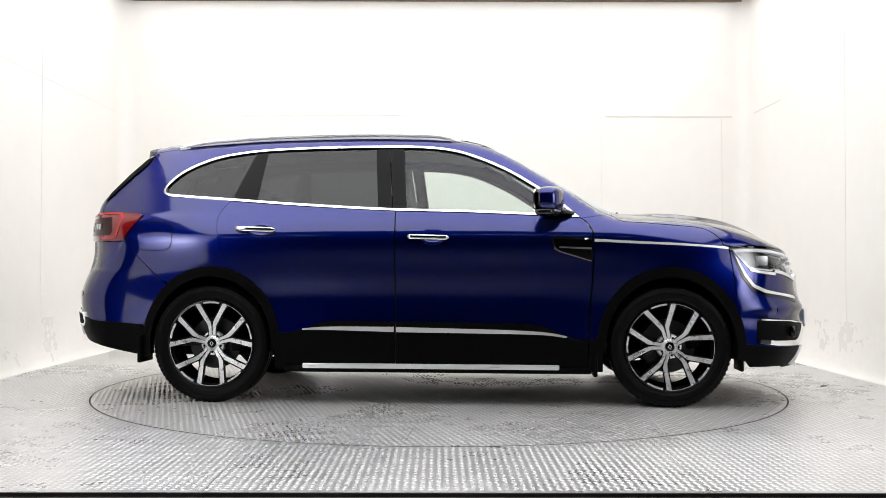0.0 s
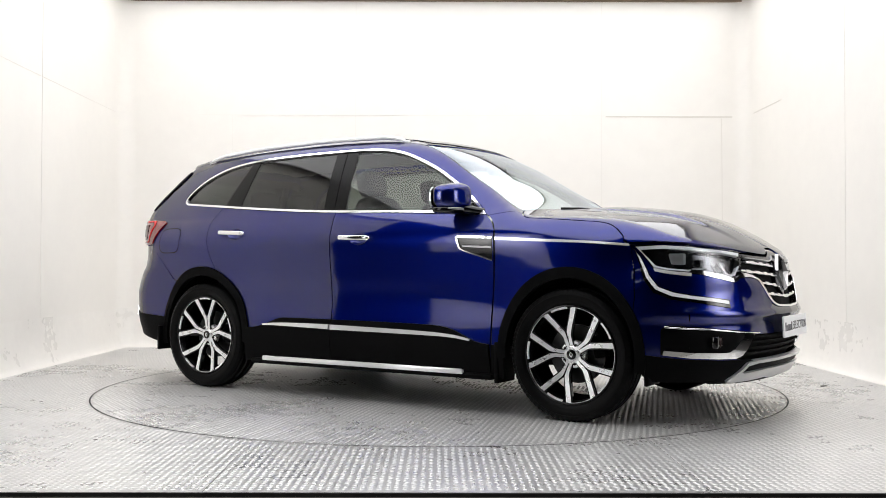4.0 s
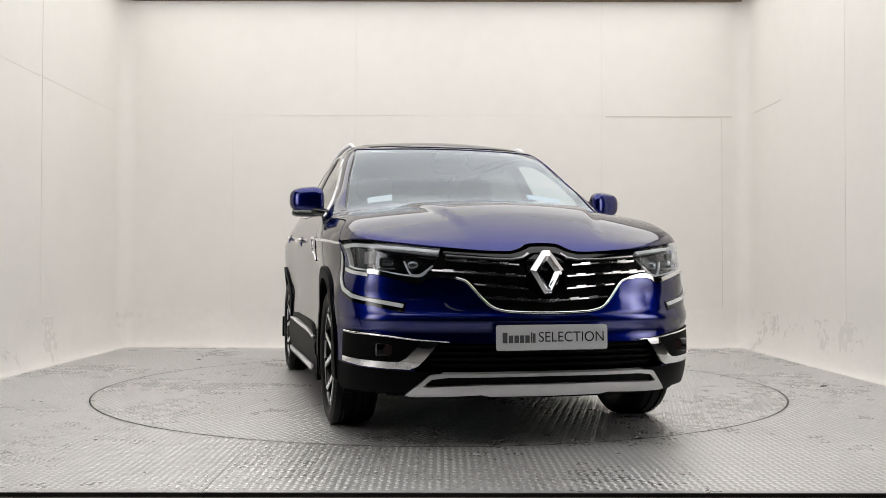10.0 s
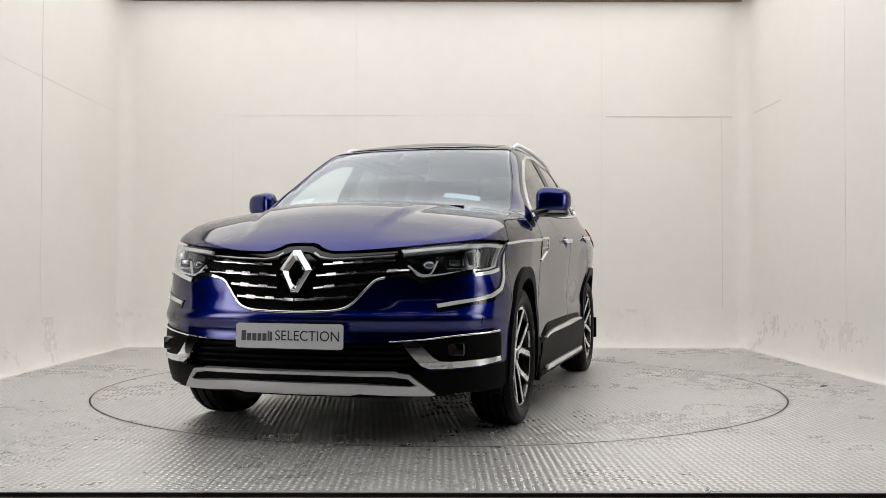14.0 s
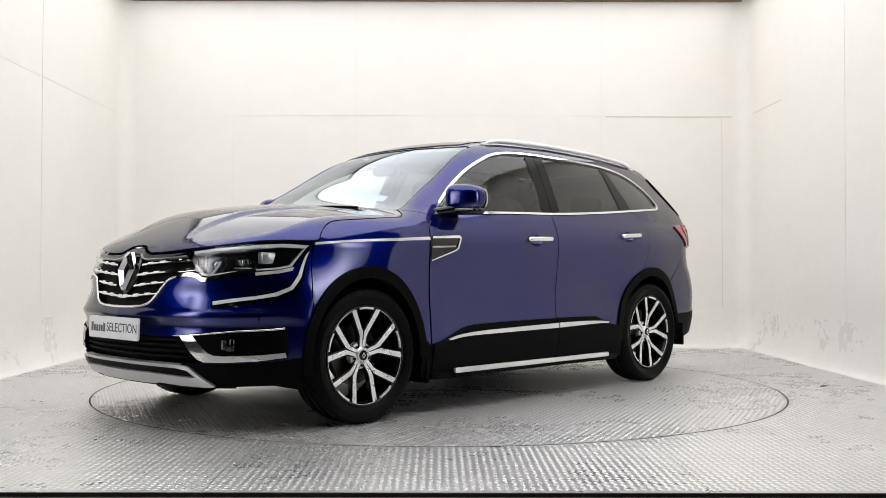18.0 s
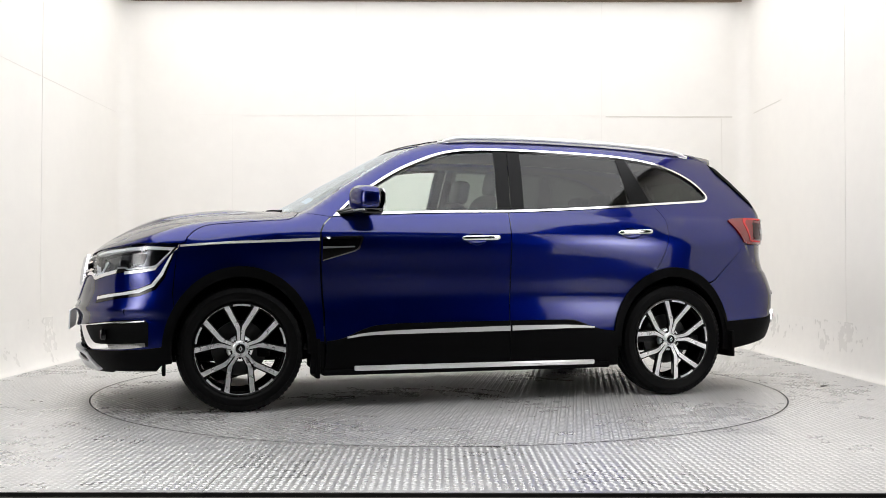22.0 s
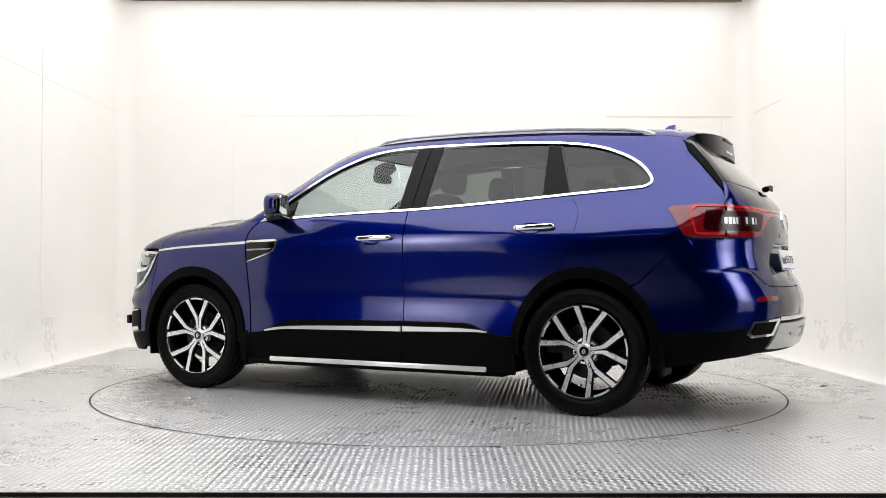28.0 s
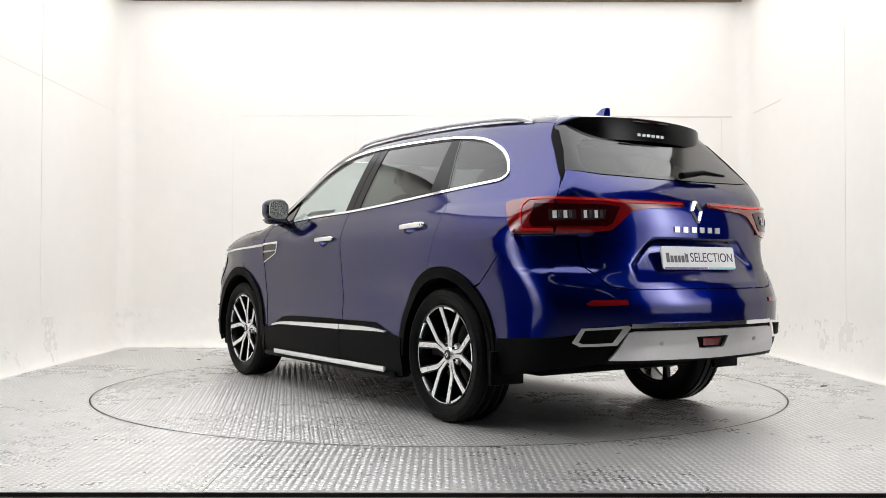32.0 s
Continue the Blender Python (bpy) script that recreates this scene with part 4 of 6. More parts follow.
# door mirrors
def mirror_head(s):
    bm = bmesh.new()
    bmesh.ops.create_icosphere(bm, subdivisions=4, radius=1)
    for v in bm.verts:
        c = v.co
        p = [math.copysign(abs(q) ** 0.62, q) for q in c]
        x = p[0] * 0.075 * (1 if p[0] > 0 else 0.75)
        x -= 0.03 * p[1]
        v.co = Vector((0.655 + x, s * (0.934 + p[1] * 0.098), 1.199 + p[2] * 0.079 * (1 - 0.15 * p[1]) + 0.004 * p[1]))
    head = part("door_mirror", bm, M_BLUE, car, "blue door mirror with black foot and glass", smooth=True)
    head.data.materials.append(M_GLOSS)
    for f in head.data.polygons:
        if f.center.x < 0.632 - 0.03 * (abs(f.center.y) - 0.934) / 0.095:
            f.material_index = 1
    bm = bmesh.new()
    bmesh.ops.create_icosphere(bm, subdivisions=3, radius=1)
    for v in bm.verts:
        c = v.co
        p = [math.copysign(abs(q) ** 0.6, q) for q in c]
        v.co = Vector((0.650 + p[0] * 0.064 - 0.03 * p[1], s * (0.928 + p[1] * 0.092), 1.128 + p[2] * 0.024))
    part("lower_cap", bm, M_GLOSS, head, "black lower cap", smooth=True)
    sweep("foot", [(0.835, s * 0.775, 1.118), (0.77, s * 0.835, 1.122), (0.70, s * 0.885, 1.138)], [0.026, 0.034, 0.040], M_GLOSS, head, "black mirror foot", flat=0.7)
    gl = [(s * (0.934 + 0.082 * math.copysign(abs(math.cos(a)) ** 0.55, math.cos(a))), 1.200 + 0.061 * math.copysign(abs(math.sin(a)) ** 0.55, math.sin(a))) for a in np.linspace(0, 2 * math.pi, 33)[:-1]]
    k = len(gl)
    vs = [(0.596 - 0.03 * (abs(y) - 0.934) / 0.095, y, z) for y, z in gl] + [(0.588 - 0.03 * (abs(y) - 0.934) / 0.095, y, z) for y, z in gl]
    fs = [tuple(range(k, 2 * k)), tuple(range(k))[::-1]] + [(i, (i + 1) % k, (i + 1) % k + k, i + k) for i in range(k)]
    put("mirror_glass", vs, fs, M_MIRROR, head, "mirror glass")
    sweep("indicator", [(0.728, s * 0.866, 1.133), (0.712, s * 0.946, 1.133), (0.684, s * 1.010, 1.134)], [0.007, 0.008, 0.006], M_LENS2, head, "clear turn signal")


M_MIRROR = mat("mirror_glass", (0.8, 0.82, 0.84), 0.02, metal=1.0)
M_LENS2 = mat("milky_lens", (0.30, 0.30, 0.30), 0.1, coat=0.6)
mirror_head(1)
mirror_head(-1)
# black triangle at the foot of the A pillar
skin("mirror_sail", "y", clean([(0.805, 1.116), (0.60, 1.125), (0.60, 1.235), (0.70, 1.175)]), M_GLOSS, both=True, step=0.05, out=-0.003)

# ---------------------------------------------------------------- car: front
def both_sides(half):
    return clean([tuple(p) for p in half] + [(-y, z) for y, z in half[::-1] if abs(y) > 1e-4])


def seam_top(y):
    return float(np.interp(y, [p[0] for p in HOOD_F], [p[1] for p in HOOD_F]))


ztop = at_x(list(hood_f3) + list(hood_s3), XFS)[1]
# dark grille cavity behind the opening, and the black field
GR = [(0.0, 0.885), (0.07, 0.885), (0.12, 0.868), (0.20, 0.858), (0.30, 0.862), (0.455, 0.872), (0.50, 0.82), (0.545, 0.768)] + [p for p in CHR if p[0] < 0.54]
skin("grille", "f", inset(both_sides(GR), -0.02), M_GRILLE, label="black radiator grille", step=0.05, out=-0.035, skirt=0.05)
skin("grille_chrome", "f", both_sides([(y, z + 0.002) for y, z in [(ysf, 0.777)] + CHR[1:]][::-1] + [(y, z + 0.012 + 0.010 * min(max((y - 0.40) / 0.1, 0), 1)) for y, z in CHR]), M_CHROME, label="chrome grille surround", step=0.04, edge=0.012, out=0.006, skirt=0.03)
bead = [p + np.array([0.004, 0, 0]) for p in L("f", smooth_line([(y, z + 0.007) for y, z in CHR if y < 0.42], 2))]
bead = [(p[0], -p[1], p[2]) for p in bead] + [tuple(p) for p in bead[::-1][1:]]
sweep("grille_bead", bead, [0.0065] * len(bead), M_CHROME, car, "chrome bead round the grille", n=10)
skin("grille_brow", "f", both_sides([(0.0, 0.905), (0.06, 0.903), (0.105, 0.882), (0.16, 0.868), (0.30, 0.870), (0.46, 0.880), (0.465, 0.858), (0.30, 0.846), (0.16, 0.842), (0.10, 0.852), (0.055, 0.875), (0.0, 0.880)]), M_GLOSS, label="gloss black brow over the grille", step=0.03, edge=0.015, out=-0.004, skirt=0.03)
skin("brow_chrome", "f", clean([(0.08, 0.874), (0.11, 0.855), (0.16, 0.846), (0.30, 0.851), (0.452, 0.862), (0.452, 0.857), (0.30, 0.846), (0.16, 0.841), (0.105, 0.849), (0.074, 0.868)]), M_SATIN, step=0.03, edge=0.02, out=0.003, skirt=0.02)
skin("brow_chrome", "f", clean([(-y, z) for y, z in [(0.08, 0.874), (0.11, 0.855), (0.16, 0.846), (0.30, 0.851), (0.452, 0.862), (0.452, 0.857), (0.30, 0.846), (0.16, 0.841), (0.105, 0.849), (0.074, 0.868)]]), M_SATIN, step=0.03, edge=0.02, out=0.003, skirt=0.02)
# four rows of chrome blades, tall and thin by turns, their upper faces leaning back
def grille_blade(y0, z0, y1, z1, h):
    prof = [(-0.030, h), (0.001 - 0.5 * h, h), (0.001, 0.0), (0.001, -h * 0.45), (-0.030, -h * 0.45)]
    verts = []
    for p in L("f", [(y0, z0), (y1, z1)]):
        verts += [(p[0] + dx, p[1], p[2] + dz) for dx, dz in prof]
    faces = [(j, (j + 1) % 5, (j + 1) % 5 + 5, j + 5) for j in range(5)] + [(4, 3, 2, 1, 0), (5, 6, 7, 8, 9)]
    if y1 > y0:
        faces = [q[::-1] for q in faces]
    put("grille_bar", verts, faces, M_CHROME, car, "short chrome grille blade")


for (ya, za), (yb, zb) in (((0.455, 0.836), (0.125, 0.815)), ((0.515, 0.790), (0.098, 0.764)), ((0.335, 0.728), (0.090, 0.708)), ((0.295, 0.671), (0.0, 0.652))):
    n = max(4, round((ya - yb) / 0.047))
    for s in (1, -1):
        for i in range(n):
            (y0, z0), (y1, z1) = [(ya + (yb - ya) * u, za + (zb - za) * u) for u in (i / n, (i + 0.97) / n)]
            grille_blade(s * y0, z0, s * y1, z1, 0.0115 if i % 2 else 0.0065)
# the maker's mark as a plain rhombus ring
M_BADGE = mat("polished_badge", (0.75, 0.75, 0.77), 0.07, metal=1.0)


def rhombus(name, at, w, h, axis, material, parent, depth=0.03, lean=0.0):
    """A folded rhombus ring standing proud of the form."""
    bm = bmesh.new()
    o = [(0.22 * w, h), (w, 0.1 * h), (0.22 * w, -h), (-0.22 * w, -h), (-w, 0.1 * h), (-0.22 * w, h)]
    i = [(0.03 * w, 0.52 * h), (0.45 * w, 0.02 * h), (0.05 * w, -0.62 * h), (-0.05 * w, -0.62 * h), (-0.45 * w, 0.02 * h), (-0.03 * w, 0.52 * h)]
    m = [((a + c) / 2, (b + d) / 2) for (a, b), (c, d) in zip(o, i)]
    sg = 1 if axis == "f" else -1
    rings = []
    for pts, d in ((o, 0.0), (o, depth * 0.5), (m, depth), (i, depth * 0.45), (i, 0.0)):
        rings.append([bm.verts.new((at[0] + sg * (d + lean * q[1]), at[1] + q[0], at[2] + q[1])) for q in pts])
    for a, b in zip(rings[:-1], rings[1:]):
        for k in range(6):
            bm.faces.new((a[k], a[(k + 1) % 6], b[(k + 1) % 6], b[k]))
    return part(name, bm, material, parent, "bright rhombus badge")


px_ = L("f", [(0.0, 0.785)])[0]
rhombus("badge", (px_[0] - 0.012, 0.0, 0.785), 0.080, 0.098, "f", M_BADGE, car, 0.035, lean=-0.16)
skin("badge_plinth", "f", [(0.0 + 0.105 * math.cos(a), 0.782 + 0.118 * math.sin(a)) for a in np.linspace(0, 2 * math.pi, 7)[:-1] + math.pi / 2], M_GLOSS, step=0.04, out=-0.012, skirt=0.03)

# headlamps
LT = 0.006
for s in (1, -1):
    zt = lambda y: seam_top(y) - LT
    lampF = clean([(ysf, ztop - LT), (0.70, zt(0.70)), (0.62, zt(0.62)), (0.54, zt(0.54)), (0.468, zt(0.468)), (0.50, 0.828), (0.525, 0.795), (0.548, 0.762), (0.58, 0.757), (0.65, 0.765), (ysf, 0.785)])
    lampS = clean([(XFS, 0.785), (XFS, ztop - LT)] + [(x, z - LT) for x, z in xz(list(hood_f3) + list(hood_s3)) if 1.72 < x < XFS - 0.01] + [(1.697, 0.916), (1.737, 0.878), (1.80, 0.808), (1.87, 0.793)])

    def two(name, material, parent, label, shrink=0.0, **kw):
        v, f, n = patch("f", inset(lampF, shrink), (), step=0.04, edge=0.02, **kw)
        v2, f2, n2 = patch("y", inset(lampS, shrink), (), step=0.04, edge=0.02, **kw)
        k = len(v)
        V, F, N = v + v2, f + [[i + k for i in q] for q in f2], n + n2
        if s < 0:
            V, F, N = mirror(V, F, N)
        return put(name, V, F, material, parent, label, True, N)

    def piece(name, axis, poly, material, label="", **kw):
        v, f, n = patch(axis, clean(poly), (), step=0.03, edge=0.015, **kw)
        if s < 0:
            v, f, n = mirror(v, f, n)
        return put(name, v, f, material, lamp, label, True, n)

    lamp = two("headlamp", M_HOUSING, car, "clear headlamp with bright inner edge", 0.0, out=-0.045, skirt=0.0)
    two("lens", M_LENS, lamp, "clear lens", 0.001, out=0.002, skirt=0.0)
    piece("upper_blade", "f", [(ysf, ztop - 0.010), (0.62, zt(0.62) - 0.004), (0.478, zt(0.478) - 0.004), (0.488, zt(0.488) - 0.020), (0.62, zt(0.62) - 0.020), (ysf, ztop - 0.026)], M_WHITE, "white light blade", out=-0.008, skirt=0.02)
    piece("upper_blade", "y", [(XFS, ztop - 0.010), (1.85, at_x(list(hood_f3) + list(hood_s3), 1.85)[1] - 0.010), (1.71, 0.912), (1.73, 0.896), (1.85, at_x(list(hood_f3) + list(hood_s3), 1.85)[1] - 0.028), (XFS, ztop - 0.026)], M_WHITE, "white light blade", out=-0.008, skirt=0.02)
    piece("outer_blade", "y", [(1.718, 0.905), (1.730, 0.900), (1.812, 0.818), (1.87, 0.807), (XFS, 0.797), (XFS, 0.790), (1.87, 0.799), (1.803, 0.812)], M_WHITE, "white light blade", out=-0.012, skirt=0.02)
    piece("lower_blade", "f", [(ysf, 0.800), (0.65, 0.779), (0.585, 0.770), (0.560, 0.775), (0.525, 0.812), (0.521, 0.808), (0.555, 0.769), (0.585, 0.763), (0.65, 0.772), (ysf, 0.793)], M_WHITE, "white light blade", out=-0.012, skirt=0.02)
    piece("bent_guide", "f", strip("f", [(0.634, 0.836), (0.622, 0.800), (0.606, 0.775), (0.572, 0.774), (0.545, 0.790), (0.512, 0.816)], 0.007, 0.007, 4), M_WHITE, "white bent light guide", out=-0.010, skirt=0.008)
    p = L("f", [(0.584, 0.814)])[0]
    bm = bmesh.new()
    bmesh.ops.create_uvsphere(bm, u_segments=20, v_segments=12, radius=1.0, matrix=Matrix.Translation((p[0] - 0.050, s * 0.584, 0.814)) @ Matrix.Diagonal((0.022, 0.030, 0.022, 1)))
    part("projector", bm, M_BULB, lamp, "glassy projector lens", smooth=True)
    for y, w in ((0.69, 0.034),):
        p = L("f", [(y, 0.822)])[0]
        x0 = p[0] - 0.062
        box("lamp_shelf", x0 - 0.02, x0 + 0.034, s * y - w * 1.25, s * y + w * 1.25, 0.797, 0.803, M_SATIN, lamp, "silver lamp shelf", bevel=0.002)
        box("module_frame", x0 - 0.02, x0 + 0.018, s * y - w * 1.05, s * y + w * 1.05, 0.806, 0.846, M_GLOSS, lamp, "black lamp module", bevel=0.006)
        box("module_lens", x0 + 0.010, x0 + 0.024, s * y - w * 0.8, s * y + w * 0.8, 0.812, 0.840, M_BULB, lamp, "glassy lamp module lens", bevel=0.005)
    p = L("y", [(1.88, 0.855)])[0]
    box("reflector", 1.80, 1.93, s * (p[1] - 0.06) - 0.02, s * (p[1] - 0.06) + 0.02, 0.822, 0.878, M_SATIN, lamp, "bright reflector block", bevel=0.006)
    # chrome line under the lamp, daytime light in a bent blade
    v, f, n = patch("y", clean([(1.80, 0.806), (1.87, 0.791), (XFS, 0.780), (XFS, 0.764), (1.87, 0.776), (1.81, 0.788)]), (), step=0.04, out=0.006, skirt=0.02)
    if s < 0:
        v, f, n = mirror(v, f, n)
    put("lamp_chrome", v, f, M_BRIGHT, car, "chrome line under the headlamp", True, n)
    D3 = [(1.708, 0.893), (1.735, 0.868), (1.79, 0.768), (1.835, 0.715), (1.90, 0.688), (XFS, 0.673), (XFS, 0.636), (1.89, 0.648), (1.81, 0.682), (1.760, 0.748)]
    ys2 = sy(XFS, 0.65)
    D4 = [(ys2, 0.673), (0.70, 0.657), (0.628, 0.645), (0.640, 0.604), (0.72, 0.620), (ys2, 0.636)]
    V, F, N = [], [], []
    for ax, q in (("y", D3), ("f", D4)):
        v, f, n = patch(ax, clean(q), (), step=0.03, edge=0.015, out=0.004, skirt=0.02)
        k = len(V)
        V, F, N = V + v, F + [[i + k for i in r] for r in f], N + n
    if s < 0:
        V, F, N = mirror(V, F, N)
    drl = put("daytime_light", V, F, M_GLOSS, car, "bent daytime light blade", True, N)
    V, F, N = [], [], []
    for ax, q in (("y", [(1.716, 0.884), (1.735, 0.864), (1.785, 0.768), (1.830, 0.711), (1.90, 0.682), (XFS, 0.667), (XFS, 0.651), (1.89, 0.665), (1.818, 0.698), (1.772, 0.757)]), ("f", [(ys2, 0.667), (0.70, 0.651), (0.636, 0.639), (0.642, 0.622), (0.71, 0.635), (ys2, 0.651)])):
        v, f, n = patch(ax, clean(q), (), step=0.03, edge=0.015, out=0.008, skirt=0.006)
        k = len(V)
        V, F, N = V + v, F + [[i + k for i in r] for r in f], N + n
    if s < 0:
        V, F, N = mirror(V, F, N)
    put("light_guide", V, F, M_WHITE, drl, "white light guide", True, N)

    # fog lamp field, its bright strip and bright hook
    ys3 = sy(XFS, 0.45)

    def duo(name, side, front, material, parent, label, out, skirt=0.015):
        V, F, N = [], [], []
        for ax, q in (("y", side), ("f", front)):
            if not q:
                continue
            v, f, n = patch(ax, clean(q), (), step=0.03, edge=0.015, out=out, skirt=skirt)
            k = len(V)
            V, F, N = V + v, F + [[i + k for i in r] for r in f], N + n
        if s < 0:
            V, F, N = mirror(V, F, N)
        return put(name, V, F, material, parent, label, True, N)

    # black lower bumper
    duo("bumper_cladding", [(XFS, 0.352), (1.85, 0.362), (1.77, 0.372), (1.755, 0.36), (1.755, 0.30), (1.80, 0.240), (XFS, 0.237)], [(sy(XFS, 0.352), 0.352), (0.68, 0.345), (0.60, 0.343), (0.48, 0.337), (0.48, 0.233), (0.625, 0.232)] + [(sy(XFS, z), z) for z in np.linspace(0.237, 0.345, 8)], M_BLACK, car, "black plastic lower bumper", 0.004)
    fog = duo("fog_lamp", [(XFS, 0.515), (1.87, 0.520), (1.845, 0.50), (1.845, 0.375), (XFS, 0.362)], [(sy(XFS, 0.515), 0.515), (0.60, 0.492), (0.51, 0.480), (0.555, 0.395), (0.60, 0.350), (0.70, 0.350)] + [(sy(XFS, z), z) for z in np.linspace(0.362, 0.508, 9)], M_BLACK, car, "fog lamp in a black recess", 0.005)
    rod = [p + np.array([0, 0.010, 0]) for p in L("y", [(1.865, 0.512), (1.90, 0.509), (1.94, 0.506)])]
    rod += [p + np.array([0.010, 0, 0]) for p in L("f", smooth_line([(0.745, 0.500), (0.68, 0.493), (0.60, 0.484), (0.52, 0.478), (0.45, 0.475)], 3))]
    sweep("bright_strip", [(p[0], s * p[1], p[2]) for p in rod], [0.0055 - 0.003 * i / len(rod) for i in range(len(rod))], M_CHROME, fog, "chrome strip", n=10)
    duo("bright_hook", [(XFS, 0.388), (1.86, 0.396), (1.855, 0.374), (XFS, 0.360)], [(sy(XFS, 0.388), 0.388), (0.70, 0.384), (0.655, 0.386), (0.628, 0.402), (0.560, 0.480), (0.492, 0.474), (0.548, 0.405), (0.580, 0.368), (0.61, 0.354), (0.70, 0.354), (sy(XFS, 0.360), 0.360)], M_CHROME, fog, "chrome hook trim", 0.012)
    pf = L("f", [(0.705, 0.437)])[0]
    bm = box_bm(pf[0] - 0.02, pf[0] + 0.012, s * 0.705 - 0.055, s * 0.705 + 0.055, 0.405, 0.468, 0.012)
    part("surround", bm, M_GLOSS, fog, smooth=True)
    bm = bmesh.new()
    bmesh.ops.create_cone(bm, cap_ends=True, segments=24, radius1=0.026, radius2=0.024, depth=0.012, matrix=Matrix.Translation((pf[0] + 0.012, s * 0.705, 0.437)) @ Matrix.Rotation(radians(90), 4, "Y"))
    part("lens", bm, M_SMOKE, fog, "round clear lens", smooth=True)
    # mud flaps
    for cx, dx in ((XW, -0.43), (-XW, -0.43)):
        y0, y1 = sorted((s * 0.70, s * 0.90))
        box("mud_flap", cx + dx - 0.012, cx + dx + 0.012, y0, y1, 0.175 if cx > 0 else 0.235, 0.40, M_BLACK, car, "black mud flap", bevel=0.006)
    box("mud_flap", XW + 0.40, XW + 0.42, min(s * 0.68, s * 0.86), max(s * 0.68, s * 0.86), 0.21, 0.36, M_BLACK, car, "black mud flap", bevel=0.006)

# lower grille, its slats, the silver skid bar
skin("lower_grille", "f", inset(clean(lowgr), -0.02), M_GRILLE, label="black lower air intake", step=0.06, out=-0.05, skirt=0.06)
for z in (0.365, 0.395, 0.425, 0.452):
    skin("intake_slat", "f", [(0.54, z + 0.006), (0.0, z + 0.006), (-0.54, z + 0.006), (-0.54, z - 0.006), (0.0, z - 0.006), (0.54, z - 0.006)], M_GRILLE, step=0.06, out=-0.02, skirt=0.02)
SK_O = [(0.0, 0.340), (0.46, 0.338), (0.53, 0.330), (0.622, 0.240), (0.60, 0.236), (0.44, 0.240), (0.30, 0.246), (0.26, 0.239), (0.0, 0.238)]
SK_I = [(0.0, 0.326), (0.45, 0.323), (0.52, 0.314), (0.552, 0.284), (0.53, 0.280), (0.30, 0.290), (0.0, 0.290)]
skin("skid_bar", "f", both_sides(SK_O), M_SKID, label="silver skid bar with a dark slot", holes=[both_sides(SK_I)], step=0.04, edge=0.02, out=0.018, skirt=0.03)
skin("skid_slot", "f", inset(both_sides(SK_I), -0.01), M_BLACK, step=0.03, out=0.006, skirt=0.01)
v, f, n = patch("f", both_sides([(0.0, 0.252), (0.44, 0.252), (0.60, 0.240), (0.70, 0.240), (0.70, 0.228), (0.45, 0.222), (0.0, 0.222)]), (), step=0.03, out=0.006, skirt=0.05)
put("chin", v, f, M_BLACK, car, "black lower lip", True, n)


def plate(name, cx, y0, z0, z1, w, sgn, lean):
    """A white display plate with a printed line; the maker's name is drawn as plain bars."""
    bm = box_bm(-0.004, 0.004, -w / 2, w / 2, -(z1 - z0) / 2, (z1 - z0) / 2, 0.0)
    es = [e for e in bm.edges if abs(e.verts[0].co.x - e.verts[1].co.x) > 0.005]
    bmesh.ops.bevel(bm, geom=es, offset=0.012, segments=4, affect="EDGES", profile=0.5)
    pl = part(name, bm, M_PLATE, car, "white display plate with dark lettering", smooth=True)
    pl.matrix_basis = pose(cx, y0, (z0 + z1) / 2, 0, lean, 0 if sgn > 0 else 180)
    h = 0.046
    x = -w / 2 + 0.028
    # seven letters of the name as bars
    for i, (lw, hh) in enumerate(((0.028, 1.0), (0.026, 0.72), (0.026, 0.72), (0.024, 0.72), (0.026, 0.72), (0.009, 1.0), (0.016, 0.9))):
        box("name_bar", 0.0042, 0.0050, x, x + lw * 0.78, -h / 2, -h / 2 + h * hh, M_INKBAR, pl)
        x += lw
    cu = bpy.data.curves.new("lettering", "FONT")
    cu.body, cu.size, cu.align_x, cu.align_y = "SELECTION", 0.064, "LEFT", "CENTER"
    cu.extrude = 0.0003
    tmp = bpy.data.objects.new("tmp", cu)
    scene.collection.objects.link(tmp)
    me = bpy.data.meshes.new_from_object(tmp.evaluated_get(bpy.context.evaluated_depsgraph_get()))
    bpy.data.objects.remove(tmp)
    xs = [v.co.x for v in me.vertices]
    sc = (w / 2 - 0.018 - (x + 0.012)) / (max(xs) - min(xs))
    me.transform(Matrix.Translation((0.0048, x + 0.012, 0.0)) @ Matrix(((0, 0, 1, 0), (1, 0, 0, 0), (0, 1, 0, 0), (0, 0, 0, 1))) @ Matrix.Diagonal((sc, 1.0, 1, 1)) @ Matrix.Translation((-min(xs), 0, 0)))
    me.materials.clear()
    me.materials.append(M_INK)
    t = new("lettering", me)
    t.parent = pl
    return pl


M_PLATE = mat("white_plate_film", (0.78, 0.79, 0.81), 0.35, vary=0.04, vscale=10)
M_INK = mat("dark_print", (0.03, 0.03, 0.035), 0.5)
M_INKBAR = mat("grey_print", (0.10, 0.10, 0.11), 0.5)
front_plate = plate("front_plate", 2.290, 0.0, 0.440, 0.552, 0.52, 1, -1.5)
rear_plate = plate("rear_plate", float(L("r", [(0.26, 0.854)])[0][0]) - 0.042, 0.010, 0.798, 0.910, 0.52, -1, -10)
box("plate_strip", 0.0041, 0.0049, -0.25, 0.05, -0.054, -0.047, M_VIOLET, rear_plate, "violet strip")
box("plate_strip", 0.0041, 0.0049, 0.06, 0.25, -0.054, -0.047, M_TEAL, rear_plate, "teal strip")

